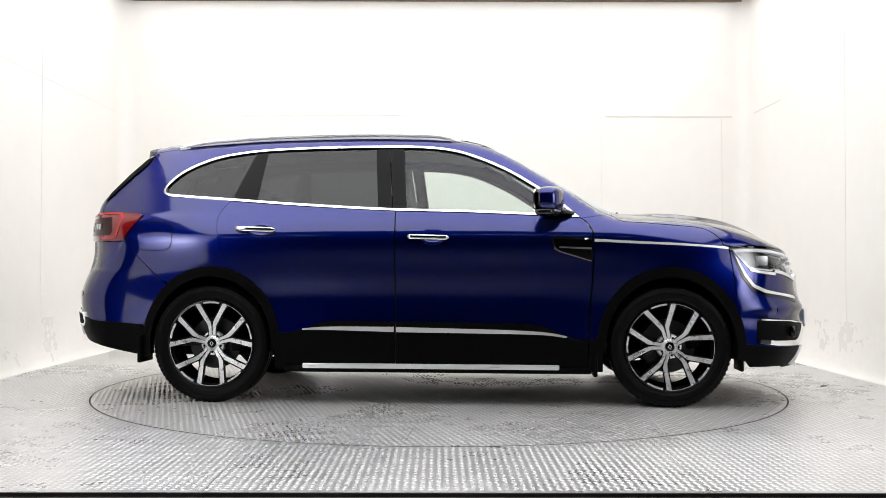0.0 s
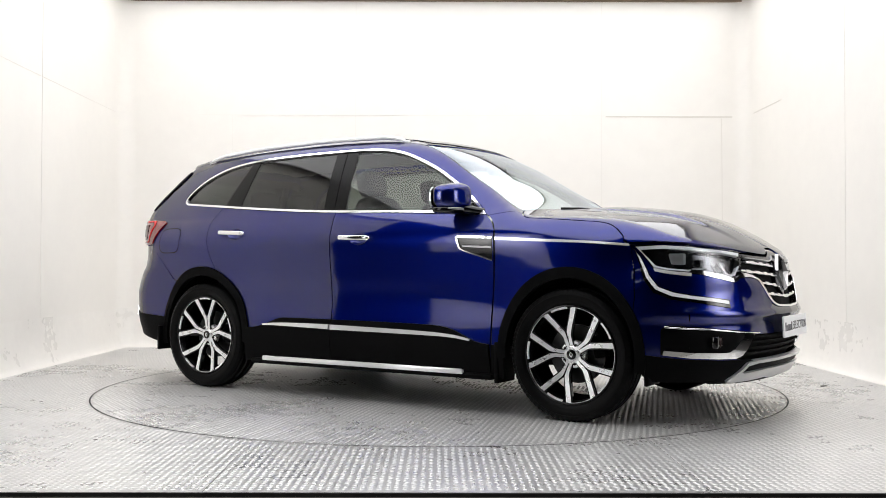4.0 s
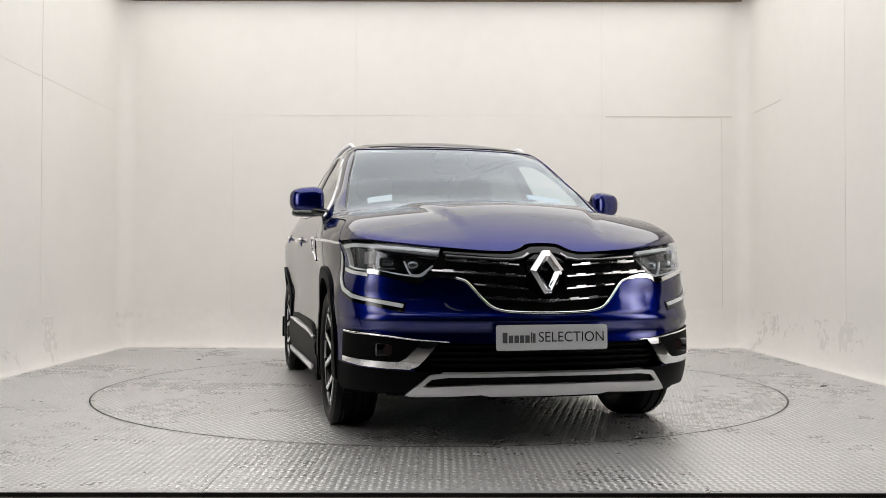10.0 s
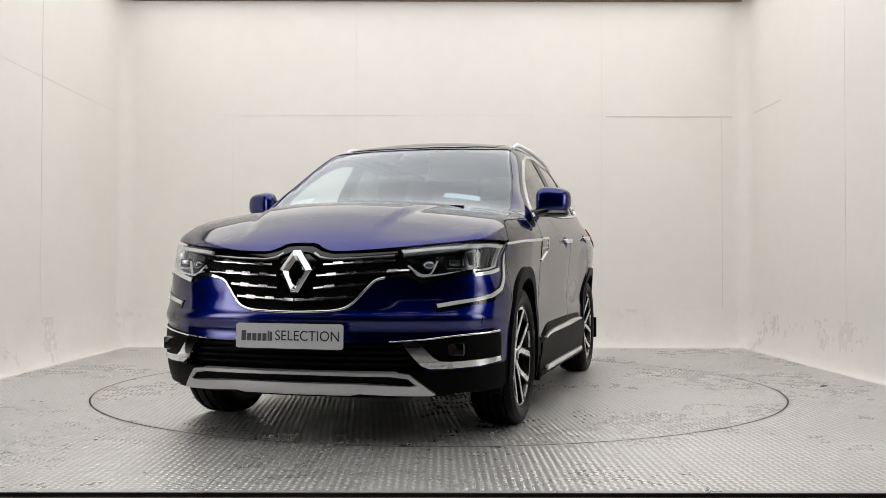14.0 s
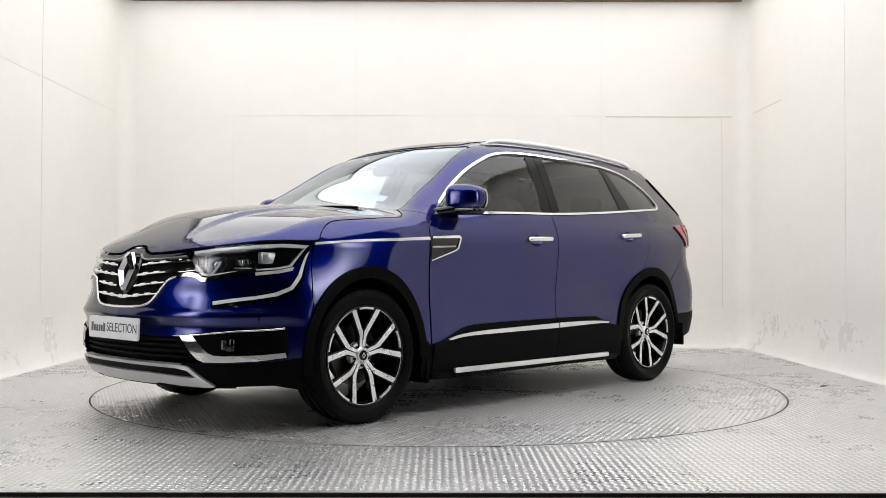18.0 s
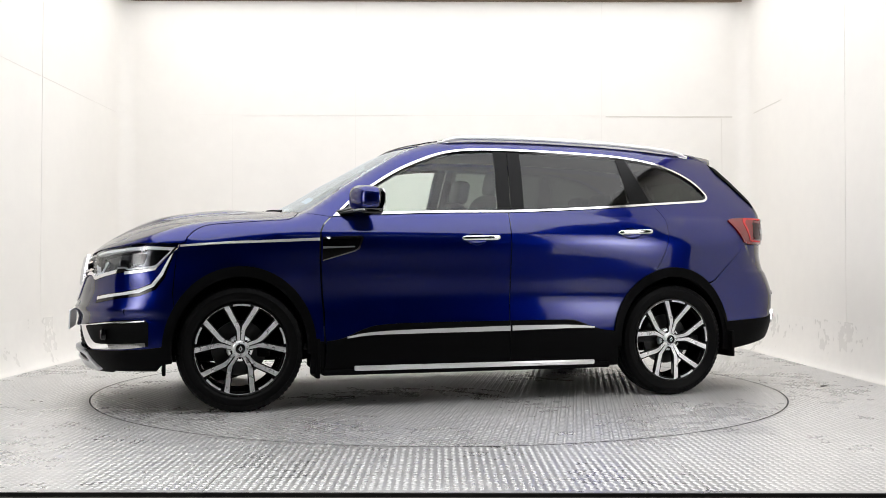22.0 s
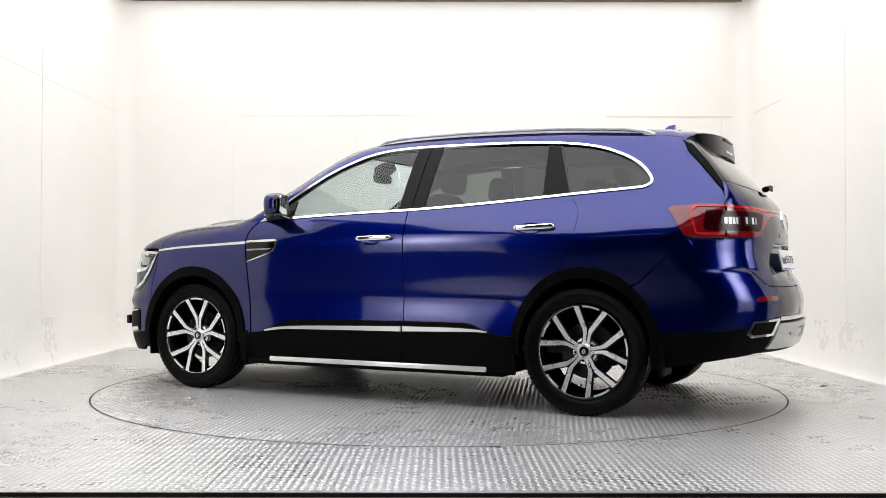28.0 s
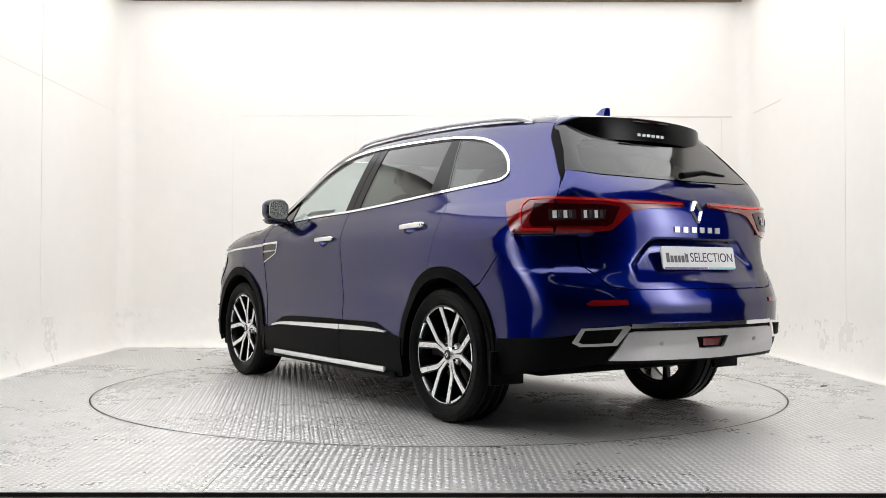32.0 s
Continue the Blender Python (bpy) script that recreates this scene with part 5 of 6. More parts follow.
# ---------------------------------------------------------------- car: rear
def wrap(name, side, rear, material, parent, label, out, skirt=0.015, both=True):
    """A rear corner piece over flank and rear, on each side."""
    V, F, N = [], [], []
    for ax, q in (("y", side), ("r", rear)):
        if not q:
            continue
        v, f, n = patch(ax, clean(q), (), step=0.03, edge=0.015, out=out, skirt=skirt)
        k = len(V)
        V, F, N = V + v, F + [[i + k for i in r] for r in f], N + n
    m = mirror(V, F, N)
    a = put(name, V, F, material, parent if not isinstance(parent, tuple) else parent[0], label, True, N)
    return a, put(name, m[0], m[1], material, parent if not isinstance(parent, tuple) else parent[1], label, True, m[2])


yr = lambda z: sy(XRS, z)
TL = wrap("tail_lamp", [(XRS, 1.138), (-1.95, 1.137), (-1.83, 1.128), (-1.80, 1.118), (-1.845, 1.06), (-1.895, 0.975), (-1.95, 0.966), (XRS, 0.968)],
          [(yr(1.138), 1.138), (0.67, 1.136), (0.48, 1.128), (0.085, 1.125), (0.085, 1.102), (0.36, 1.084), (0.42, 1.066), (0.475, 1.020), (0.525, 0.980), (0.62, 0.970), (yr(0.968), 0.968)],
          M_RED, car, "red tail lamp with clear inner part", 0.010)
wrap("dark_bowl", [(XRS, 1.105), (-1.995, 1.105), (-1.985, 1.02), (-2.0, 1.0), (XRS, 1.0)], [(yr(1.105), 1.105), (0.55, 1.100), (0.475, 1.090), (0.52, 1.012), (0.545, 1.000), (yr(1.0), 1.0)], M_DARKRED, TL, "dark inner lamp bowl", 0.0125, 0.004)
for y0, y1 in ((0.765, 0.672), (0.655, 0.545)):
    wrap("clear_lens", [], [(y0, 1.080), (y1, 1.078), (y1 + 0.012 * (y1 < 0.6), 1.030), (y0, 1.026)], M_SMOKE, TL, "clear reversing lens", 0.0145, 0.003)
    for k in range(4):
        y = y0 - 0.012 - k * (y0 - y1 - 0.022) / 4
        wrap("light_cell", [], [(y, 1.072), (y - 0.013, 1.072), (y - 0.013, 1.036), (y, 1.036)], M_BULB if k % 2 else M_WHITE, TL, "bright lamp cell", 0.016, 0.002)
wrap("light_guide", [(XRS, 1.124), (-1.95, 1.122), (-1.93, 1.098), (-1.955, 0.992), (XRS, 0.990), (XRS, 0.982), (-1.965, 0.982), (-1.945, 0.99), (-1.915, 1.098), (-1.93, 1.132), (XRS, 1.132)],
     [(yr(1.132), 1.132), (0.60, 1.128), (0.46, 1.118), (0.10, 1.117), (0.10, 1.110), (0.44, 1.108), (0.60, 1.118), (yr(1.124), 1.124)], M_REDGLOW, TL, "bright red light guide", 0.0135, 0.003)
wrap("bumper_reflector", [], [(0.685, 0.638), (0.655, 0.655), (0.505, 0.657), (0.505, 0.634), (0.67, 0.628)], M_RED, car, "red bumper reflector", 0.005)
skin("rear_cladding", "r", both_sides([(0.0, 0.545), (0.50, 0.545)] + [(yr(z), z) for z in np.linspace(0.480, 0.335, 10)] + [(0.62, 0.360), (0.0, 0.360)]), M_BLACK, label="black plastic lower rear bumper", step=0.04, edge=0.02, out=0.005, skirt=0.02)
wrap("rear_corner_cladding", [(XRS, 0.480), (-1.90, 0.470), (-1.775, 0.462), (-1.762, 0.40), (-1.768, 0.33), (-1.80, 0.282), (XRS, 0.333)], [], M_BLACK, car, "black plastic bumper corner", 0.005)
wrap("tail_pipe_trim", [], [(0.728, 0.462), (0.70, 0.528), (0.505, 0.541), (0.490, 0.533), (0.552, 0.450), (0.70, 0.444)], M_CHROME, car, "chrome exhaust finisher", 0.014, 0.02)
# flat dark sheet painted in for the shade inside the finisher's opening
wrap("tail_pipe_dark", [], [(0.705, 0.466), (0.686, 0.518), (0.535, 0.526), (0.575, 0.463), (0.69, 0.457)], M_DARK, car, "", 0.0165, 0.0)
skin("rear_skid", "r", both_sides([(0.0, 0.512), (0.47, 0.512), (0.505, 0.505), (0.575, 0.384), (0.50, 0.382), (0.0, 0.376)]), M_SKID, label="silver rear skid plate", step=0.04, edge=0.02, out=0.018, skirt=0.03,
     holes=[both_sides([(0.0, 0.480), (0.115, 0.480), (0.085, 0.425), (0.0, 0.425)])])
skin("skid_recess", "r", both_sides([(0.0, 0.485), (0.12, 0.485), (0.09, 0.42), (0.0, 0.42)]), M_SKID, step=0.03, out=0.004)
skin("rear_fog_lamp", "r", both_sides([(0.0, 0.468), (0.065, 0.468), (0.055, 0.436), (0.0, 0.436)]), M_RED, label="red rear fog lamp", step=0.03, out=0.012, skirt=0.01)
skin("rear_bumper_strip", "r", both_sides([(0.0, 0.548), (0.49, 0.548), (0.49, 0.528), (0.0, 0.528)]), M_CHROME, label="chrome strip over the skid plate", step=0.04, edge=0.03, out=0.016, skirt=0.02)
for y in (0.33, -0.33):
    p = L("r", [(y, 0.452)])[0]
    bm = bmesh.new()
    bmesh.ops.create_cone(bm, cap_ends=True, segments=16, radius1=0.011, radius2=0.009, depth=0.008, matrix=Matrix.Translation((p[0] - 0.019, y, 0.452)) @ Matrix.Rotation(radians(90), 4, "Y"))
    part("parking_sensor", bm, M_SATIN, car, smooth=True)
# badge, name bars
px_ = L("r", [(0.0, 1.085)])[0]
rhombus("badge", (px_[0] + 0.004, 0.0, 1.082), 0.044, 0.056, "r", M_CHROME, tailgate, 0.016, lean=-0.18)
for i in range(6):
    y = 0.145 - i * 0.058
    skin("name_bar", "r", [(y + 0.018, 1.005), (y - 0.014, 1.005), (y - 0.014, 0.978), (y + 0.018, 0.978)], M_BRIGHT, tailgate, "bright plain name bar", step=0.05, out=0.005, skirt=0.005)

# spoiler: a lip over the rear glass
def spoiler():
    n, m = 24, 10
    verts, faces = [], []
    prof = [(0.02, 0.0), (0.10, -0.006), (0.17, -0.018), (0.190, -0.026), (0.193, -0.040), (0.199, -0.095), (0.202, -0.142), (0.15, -0.150), (0.0, -0.10)]
    for i in range(n + 1):
        y = -0.555 + 1.11 * i / n
        a = abs(y) / 0.555
        zr = float(L("z", [(-1.76, abs(y))])[0][2]) - 0.002
        pull = 1 - 0.62 * a ** 5
        for dx, dz in prof:
            verts.append((-1.775 - dx * pull + 0.05 * a * a, y, zr - 0.006 + dz * (1 - 0.55 * a ** 5)))
    k = len(prof)
    for i in range(n):
        for j in range(k):
            a, b = i * k + j, i * k + (j + 1) % k
            faces.append((a, b, b + k, a + k))
    faces += [tuple(range(k)), tuple(range(n * k, n * k + k))[::-1]]
    ob = put("spoiler", verts, faces, M_BLUE, tailgate, "blue roof spoiler with black underside", True)
    bm = bmesh.new()
    bm.from_mesh(ob.data)
    bmesh.ops.recalc_face_normals(bm, faces=bm.faces)
    bm.to_mesh(ob.data)
    bm.free()
    ob.data.set_sharp_from_angle(angle=radians(45))
    ob.data.materials.append(M_PILLAR)
    for p in ob.data.polygons:
        if p.normal.z < -0.2 or p.normal.x < -0.6:
            p.material_index = 1
    return ob


sp = spoiler()
# rear wiper
w0 = L("r", [(-0.02, 1.262)])[0]
sweep("rear_wiper", [(w0[0] - 0.03, 0.0, 1.268), (w0[0] - 0.035, -0.15, 1.292), (w0[0] - 0.018, -0.33, 1.285)], [0.022, 0.016, 0.008], M_BLACK, tailgate, "black rear wiper", flat=0.8)
# shark fin
def fin():
    bm = bmesh.new()
    z0 = float(top_z(np.array(-1.60), np.array(0.0)))
    pr = [(-1.50, 0.0), (-1.57, 0.028), (-1.62, 0.062), (-1.655, 0.066), (-1.648, 0.03), (-1.655, 0.0)]
    rings = [[bm.verts.new((x, s * w * (1 - z / 0.11) + s * 0.004, z0 - 0.006 + z)) for x, z in pr] for s, w in ((1, 0.028), (-1, 0.028))]
    bm.faces.new(rings[0])
    bm.faces.new(rings[1][::-1])
    for i in range(6):
        bm.faces.new((rings[0][i], rings[1][i], rings[1][(i + 1) % 6], rings[0][(i + 1) % 6]))
    part("roof_antenna", bm, M_BLUE, car, "blue shark fin roof antenna")


fin()
# windscreen wipers and stickers
ws = L("z", [(1.085, 0.50), (1.130, 0.12), (1.140, 0.02), (1.095, -0.44)])
for a, b in ((0, 1), (2, 3)):
    sweep("wiper", [tuple(ws[a] + [0, 0, 0.002]), tuple((ws[a] + ws[b]) / 2 + [0, 0, 0.004]), tuple(ws[b] + [0, 0, 0.002])], [0.006, 0.007, 0.005], M_BLACK, car, "black windscreen wiper")
for nm, q, m in (("sticker", [(0.96, -0.62), (0.90, -0.615), (0.90, -0.47), (0.96, -0.48)], M_PAPER), ("sticker", [(0.95, 0.34), (0.90, 0.34), (0.90, 0.55), (0.95, 0.56)], M_PAPER2), ("sticker", [(0.34, -0.50), (0.31, -0.50), (0.33, -0.40), (0.36, -0.40)], M_PAPER)):
    skin(nm, "z", q, m, windscreen, "pale paper sticker", step=0.05, out=-0.008, skirt=0.0)
# sticker of a trader as plain bars on the rear glass
for i in range(6):
    y = 0.10 - i * 0.034
    box("sticker_bar", -1.9795, -1.976, y - 0.022, y, 1.484, 1.498, M_PAPER, sp)
box("brake_lamp", -1.9745, -1.966, -0.13, 0.13, 1.556, 1.566, M_DARKRED, sp, "dark red high brake lamp", bevel=0.003)

skin("spoiler_side_fin", "y", clean([(-1.835, 1.500), (-1.875, 1.485), (-1.965, 1.385), (-2.055, 1.265), (-2.072, 1.215), (-2.035, 1.255), (-1.94, 1.365), (-1.86, 1.450)]), M_BLACK, label="black spoiler side fin", both=True, step=0.03, edge=0.015, out=0.008, skirt=0.01)

# ---------------------------------------------------------------- wheels
def lathe(name, prof, material, parent, label="", n=64, closed=True):
    """Turned about the y axis: prof of (y, r)."""
    verts, faces, k = [], [], len(prof)
    for i in range(n):
        a = 2 * math.pi * i / n
        for y, r in prof:
            verts.append((r * math.cos(a), y, r * math.sin(a)))
    for i in range(n):
        for j in range(k if closed else k - 1):
            a, b = i * k + j, i * k + (j + 1) % k
            c, d = ((i + 1) % n) * k + (j + 1) % k, ((i + 1) % n) * k + j
            faces.append((a, b, c, d))
    ob = put(name, verts, faces, material, parent, label, True)
    ob.data.set_sharp_from_angle(angle=radians(40))
    return ob


RW = 0.350
M_ALLOY = mat("machined_alloy", (0.88, 0.88, 0.89), 0.30, metal=0.75, rvary=0.06, vscale=30)
M_WBLACK = mat("wheel_black_paint", (0.002, 0.002, 0.0022), 0.25, spec=0.3, coat=0.1)
M_DISC = mat("brake_steel", (0.05, 0.05, 0.05), 0.4, metal=1.0)


def build_wheel():
    """Outer face towards +y; the hub at the origin."""
    w = new("wheel")
    w.parent = car
    prof = [(-0.190, 0.235), (-0.200, 0.275), (-0.197, 0.318), (-0.180, 0.338), (-0.150, 0.347), (-0.135, 0.350), (-0.130, 0.342), (-0.120, 0.342), (-0.115, 0.350),
            (-0.085, 0.350), (-0.080, 0.342), (-0.072, 0.342), (-0.067, 0.350), (-0.035, 0.350), (-0.030, 0.342), (-0.022, 0.342), (-0.017, 0.350), (0.0, 0.346), (0.012, 0.337),
            (0.020, 0.322), (0.022, 0.318), (0.0245, 0.316), (0.025, 0.300), (0.023, 0.297), (0.022, 0.285), (0.017, 0.274), (0.010, 0.267), (0.004, 0.262), (0.0, 0.255), (-0.02, 0.240)]
    tyre = lathe("tyre", prof, M_RUBBER, w, "black road tyre", 96)
    # tread blocks on the shoulder
    verts, faces = [], []
    for i in range(72):
        a0, a1 = 2 * math.pi * i / 72, 2 * math.pi * (i + 0.62) / 72
        b = len(verts)
        for y, r in ((0.0205, 0.322), (0.0130, 0.3405), (-0.004, 0.3510)):
            for a in (a0, a1):
                verts.append((r * math.cos(a), y, r * math.sin(a)))
        faces += [(b, b + 1, b + 3, b + 2), (b + 2, b + 3, b + 5, b + 4)]
    put("tread_shoulder", verts, faces, M_RUBBER, tyre)
    rim = lathe("rim", [(0.004, 0.262), (0.010, 0.261), (0.011, 0.254), (0.006, 0.249), (-0.02, 0.243), (-0.06, 0.232), (-0.17, 0.225), (-0.175, 0.236), (-0.165, 0.240), (-0.03, 0.246)], M_WBLACK, w, "black alloy rim", 96)
    # bright segments of the rim lip
    def ringseg(a0, a1, r0, r1, y0, name, m, parent):
        n = 10
        vs, fs = [], []
        for i in range(n + 1):
            a = radians(a0 + (a1 - a0) * i / n)
            for r, yy in ((r0, y0 - 0.008), (r0, y0), (r1, y0 + 0.001), (r1, y0 - 0.008)):
                vs.append((r * math.cos(a), yy, r * math.sin(a)))
        for i in range(n):
            for j in range(3):
                fs.append((i * 4 + j, i * 4 + j + 1, i * 4 + j + 5, i * 4 + j + 4))
        fs += [(0, 1, 2, 3), (n * 4 + 3, n * 4 + 2, n * 4 + 1, n * 4)]
        return put(name, vs, fs, m, parent)

    def spoke_line(a, side):
        """Centre line of one arm: from the hub, out, then splayed to the rim (radius, angle)."""
        return [(0.035, a + side * 15), (0.070, a + side * 9.5), (0.100, a + side * 7.4), (0.122, a + side * 8.4), (0.150, a + side * 12.5), (0.200, a + side * 17.0), (0.251, a + side * 19.6)]

    for k in range(5):
        a = 90 + 72 * k
        for side in (1, -1):
            ln = [(r * math.cos(radians(q)), r * math.sin(radians(q)), r) for r, q in spoke_line(a, side)]
            wid = [0.017, 0.018, 0.019, 0.025, 0.025, 0.026, 0.029]
            for nm, grow, y_off, m in (("spoke_face", 1.0, 0.0, M_ALLOY), ("spoke_core", 1.32, -0.004, M_WBLACK)):
                vs, fs = [], []
                for i, (x, z, r) in enumerate(ln):
                    x0, z0, _ = ln[max(i - 1, 0)]
                    x1, z1, _ = ln[min(i + 1, len(ln) - 1)]
                    t = Vector((x1 - x0, z1 - z0)).normalized()
                    nx, nz = -t.y, t.x
                    h = wid[i] / 2 * grow + (0.003 if grow > 1 else 0)
                    yf = -0.026 + 0.032 * (r / 0.25) ** 1.2 + y_off
                    dep = 0.004 if grow == 1.0 else 0.030
                    vs += [(x + nx * h, yf, z + nz * h), (x - nx * h, yf, z - nz * h), (x - nx * h * 0.8, yf - dep, z - nz * h * 0.8), (x + nx * h * 0.8, yf - dep, z + nz * h * 0.8)]
                for i in range(len(ln) - 1):
                    for j in range(4):
                        p, q = i * 4 + j, i * 4 + (j + 1) % 4
                        fs.append((p, q, q + 4, p + 4))
                fs += [(0, 1, 2, 3), tuple(len(vs) - 4 + j for j in (3, 2, 1, 0))]
                put(nm, vs, fs, m, rim)
        ringseg(a + 19, a + 53, 0.249, 0.2575, 0.0080, "rim_edge", M_ALLOY, rim)
        ringseg(a - 11, a + 11, 0.241, 0.2575, 0.0080, "rim_edge", M_ALLOY, rim)
        bm = bmesh.new()
        q = radians(a + 36)
        bmesh.ops.create_cone(bm, cap_ends=True, segments=6, radius1=0.008, radius2=0.007, depth=0.014, matrix=Matrix.Translation((0.052 * math.cos(q), -0.026, 0.052 * math.sin(q))) @ Matrix.Rotation(radians(-90), 4, "X"))
        part("wheel_nut", bm, M_WBLACK, rim, smooth=True)
    lathe("hub_ring", [(-0.06, 0.001), (-0.06, 0.075), (-0.034, 0.070), (-0.026, 0.050), (-0.018, 0.036), (-0.0135, 0.034), (-0.0135, 0.001)], M_ALLOY, rim, "", 40, closed=False)
    cap = lathe("hub_cap", [(-0.013, 0.027), (-0.0095, 0.026), (-0.0085, 0.018), (-0.0085, 0.0005)], M_GLOSS, rim, "black hub cap with a bright rhombus", 32, closed=False)
    bm = bmesh.new()
    o = [(0, 0.017), (0.012, 0.0), (0, -0.017), (-0.012, 0.0)]
    i = [(0, 0.009), (0.006, 0.0), (0, -0.010), (-0.006, 0.0)]
    ro = [bm.verts.new((x, -0.0078, z)) for x, z in o]
    ri = [bm.verts.new((x, -0.0078, z)) for x, z in i]
    for j in range(4):
        bm.faces.new((ro[j], ro[(j + 1) % 4], ri[(j + 1) % 4], ri[j]))
    part("cap_mark", bm, M_ALLOY, rim)
    lathe("wheel_back", [(-0.10, 0.01), (-0.10, 0.15), (-0.115, 0.155), (-0.115, 0.01)], M_WBLACK, rim, "", 40)
    lathe("brake_disc", [(-0.085, 0.07), (-0.085, 0.155), (-0.11, 0.155), (-0.11, 0.07)], M_DISC, w, "grey brake disc", 64)
    part("brake_caliper", box_bm(-0.17, -0.10, -0.13, -0.065, -0.05, 0.07, 0.012), M_DARK, w, "dark brake caliper", smooth=True)
    return w


wheel = build_wheel()
tagged(wheel, "black tyre on a machined silver and black alloy rim")
wheel.matrix_basis = pose(XW, 0.868, RW, 0, -1, 0)
for x, s, t in ((-XW, 1, -10.5), (XW, -1, 15), (-XW, -1, 0)):
    copy_thing(wheel, pose(x, s * 0.868, RW, 0, t, 0 if s > 0 else 180))
# wheel wells and the dark floor pan
for cx in (XW, -XW):
    for s in (1, -1):
        verts, faces = [], []
        pts = arc(cx, ZW - 0.02, 0.405, 0.44, 0, 180, 28)
        for x, z in pts:
            verts += [(x, s * 0.875, z), (x, s * 0.55, z)]
        for i in range(len(pts) - 1):
            faces.append((2 * i, 2 * i + 1, 2 * i + 3, 2 * i + 2))
        n0 = len(verts)
        verts += [(x, s * 0.55, z) for x, z in pts]
        faces.append(tuple(range(n0, n0 + len(pts))))
        put("wheel_well", verts, faces, M_DARK, car, "dark wheel housing", True)
    sweep("axle", [(cx, -0.7, 0.33), (cx, 0.7, 0.33)], [0.05, 0.05], M_DARK, car, "dark axle")
box("floor_pan", -1.75, 2.0, -0.56, 0.56, 0.255, 0.31, M_DARK, car, "dark underbody", bevel=0.02)
for s in (1, -1):
    box("sill", -0.93, 0.93, min(s * 0.5, s * 0.855), max(s * 0.5, s * 0.855), 0.205, 0.36, M_DARK, car, "dark sill", bevel=0.02)
box("exhaust", -2.1, -1.55, -0.55, -0.25, 0.335, 0.41, M_DARK, car, "dark exhaust silencer", bevel=0.04)

# ---------------------------------------------------------------- car: interior
M_SEAT = mat("black_leather", (0.018, 0.018, 0.019), 0.5, vary=0.15, vscale=10, bump=0.25, bscale=120)
M_HEADL = mat("grey_headlining", (0.40, 0.39, 0.37), 0.9, vary=0.06, vscale=6)


def blob(name, cx, cy, cz, hx, hy, hz, material, parent, label="", power=0.55, lean=0.0):
    """A cushion: a box with full round edges, leaning back by lean degrees."""
    bm = bmesh.new()
    bmesh.ops.create_icosphere(bm, subdivisions=3, radius=1)
    r = Matrix.Rotation(radians(lean), 4, "Y")
    for v in bm.verts:
        p = Vector([math.copysign(abs(q) ** power, q) for q in v.co])
        v.co = Vector((cx, cy, cz)) + r @ Vector((p.x * hx, p.y * hy, p.z * hz))
    return part(name, bm, material, parent, label, smooth=True)


def seat(x, y, w, name="front_seat"):
    s = blob(name, x + 0.05, y, 0.62, 0.27, w, 0.09, M_SEAT, car, "black leather seat", lean=-6)
    blob("backrest", x - 0.24, y, 0.95, 0.09, w * 0.96, 0.34, M_SEAT, s, "", lean=-18)
    blob("headrest", x - 0.375, y, 1.355, 0.05, 0.125, 0.085, M_SEAT, s, "black headrest", lean=-10)
    for dy in (-0.05, 0.05):
        sweep("headrest_post", [(x - 0.345, y + dy, 1.22), (x - 0.37, y + dy, 1.34)], [0.006, 0.006], M_SATIN, s)
    return s


for s in (1, -1):
    seat(0.05, s * 0.37, 0.24)
rear = blob("rear_bench", -0.85, 0.0, 0.62, 0.26, 0.62, 0.09, M_SEAT, car, "black leather rear bench", 0.4, -4)
blob("backrest", -1.14, 0.0, 0.92, 0.09, 0.62, 0.32, M_SEAT, rear, "", 0.4, -20)
for y in (-0.38, 0.0, 0.38):
    blob("headrest", -1.27, y, 1.27, 0.045, 0.125, 0.07, M_SEAT, rear, "black headrest", lean=-10)
dash = blob("dashboard", 0.86, 0.0, 0.93, 0.20, 0.70, 0.14, M_TRIM, car, "dark dashboard", 0.45, 8)
blob("instrument_cowl", 0.74, -0.37, 1.055, 0.09, 0.17, 0.045, M_TRIM, dash)
box("screen", 0.655, 0.675, -0.10, 0.10, 0.86, 1.06, M_GLOSS, dash, "dark upright screen", bevel=0.008)
for x in (0.66,):
    blob("air_vent", 0.665, 0.55, 1.0, 0.02, 0.07, 0.03, M_SATIN, dash)


def steering_wheel(x, y, z):
    bm = bmesh.new()
    n, m, R, r = 40, 10, 0.175, 0.016
    vs = [[bm.verts.new(((r * math.sin(2 * math.pi * j / m)), (R + r * math.cos(2 * math.pi * j / m)) * math.cos(2 * math.pi * i / n), (R + r * math.cos(2 * math.pi * j / m)) * math.sin(2 * math.pi * i / n))) for j in range(m)] for i in range(n)]
    for i in range(n):
        for j in range(m):
            bm.faces.new((vs[i][j], vs[(i + 1) % n][j], vs[(i + 1) % n][(j + 1) % m], vs[i][(j + 1) % m]))
    w = part("steering_wheel", bm, M_SEAT, car, "black leather steering wheel", smooth=True)
    w.matrix_basis = pose(x, y, z, 0, -24, 0)
    blob("boss", 0.01, 0, 0, 0.035, 0.07, 0.06, M_TRIM, w)
    for a in (0, 180, 270):
        c, q = math.cos(radians(a)), math.sin(radians(a))
        sweep("wheel_spoke", [(0.01, 0.05 * c, 0.05 * q), (0.0, 0.17 * c, 0.17 * q)], [0.018, 0.013], M_SATIN, w)


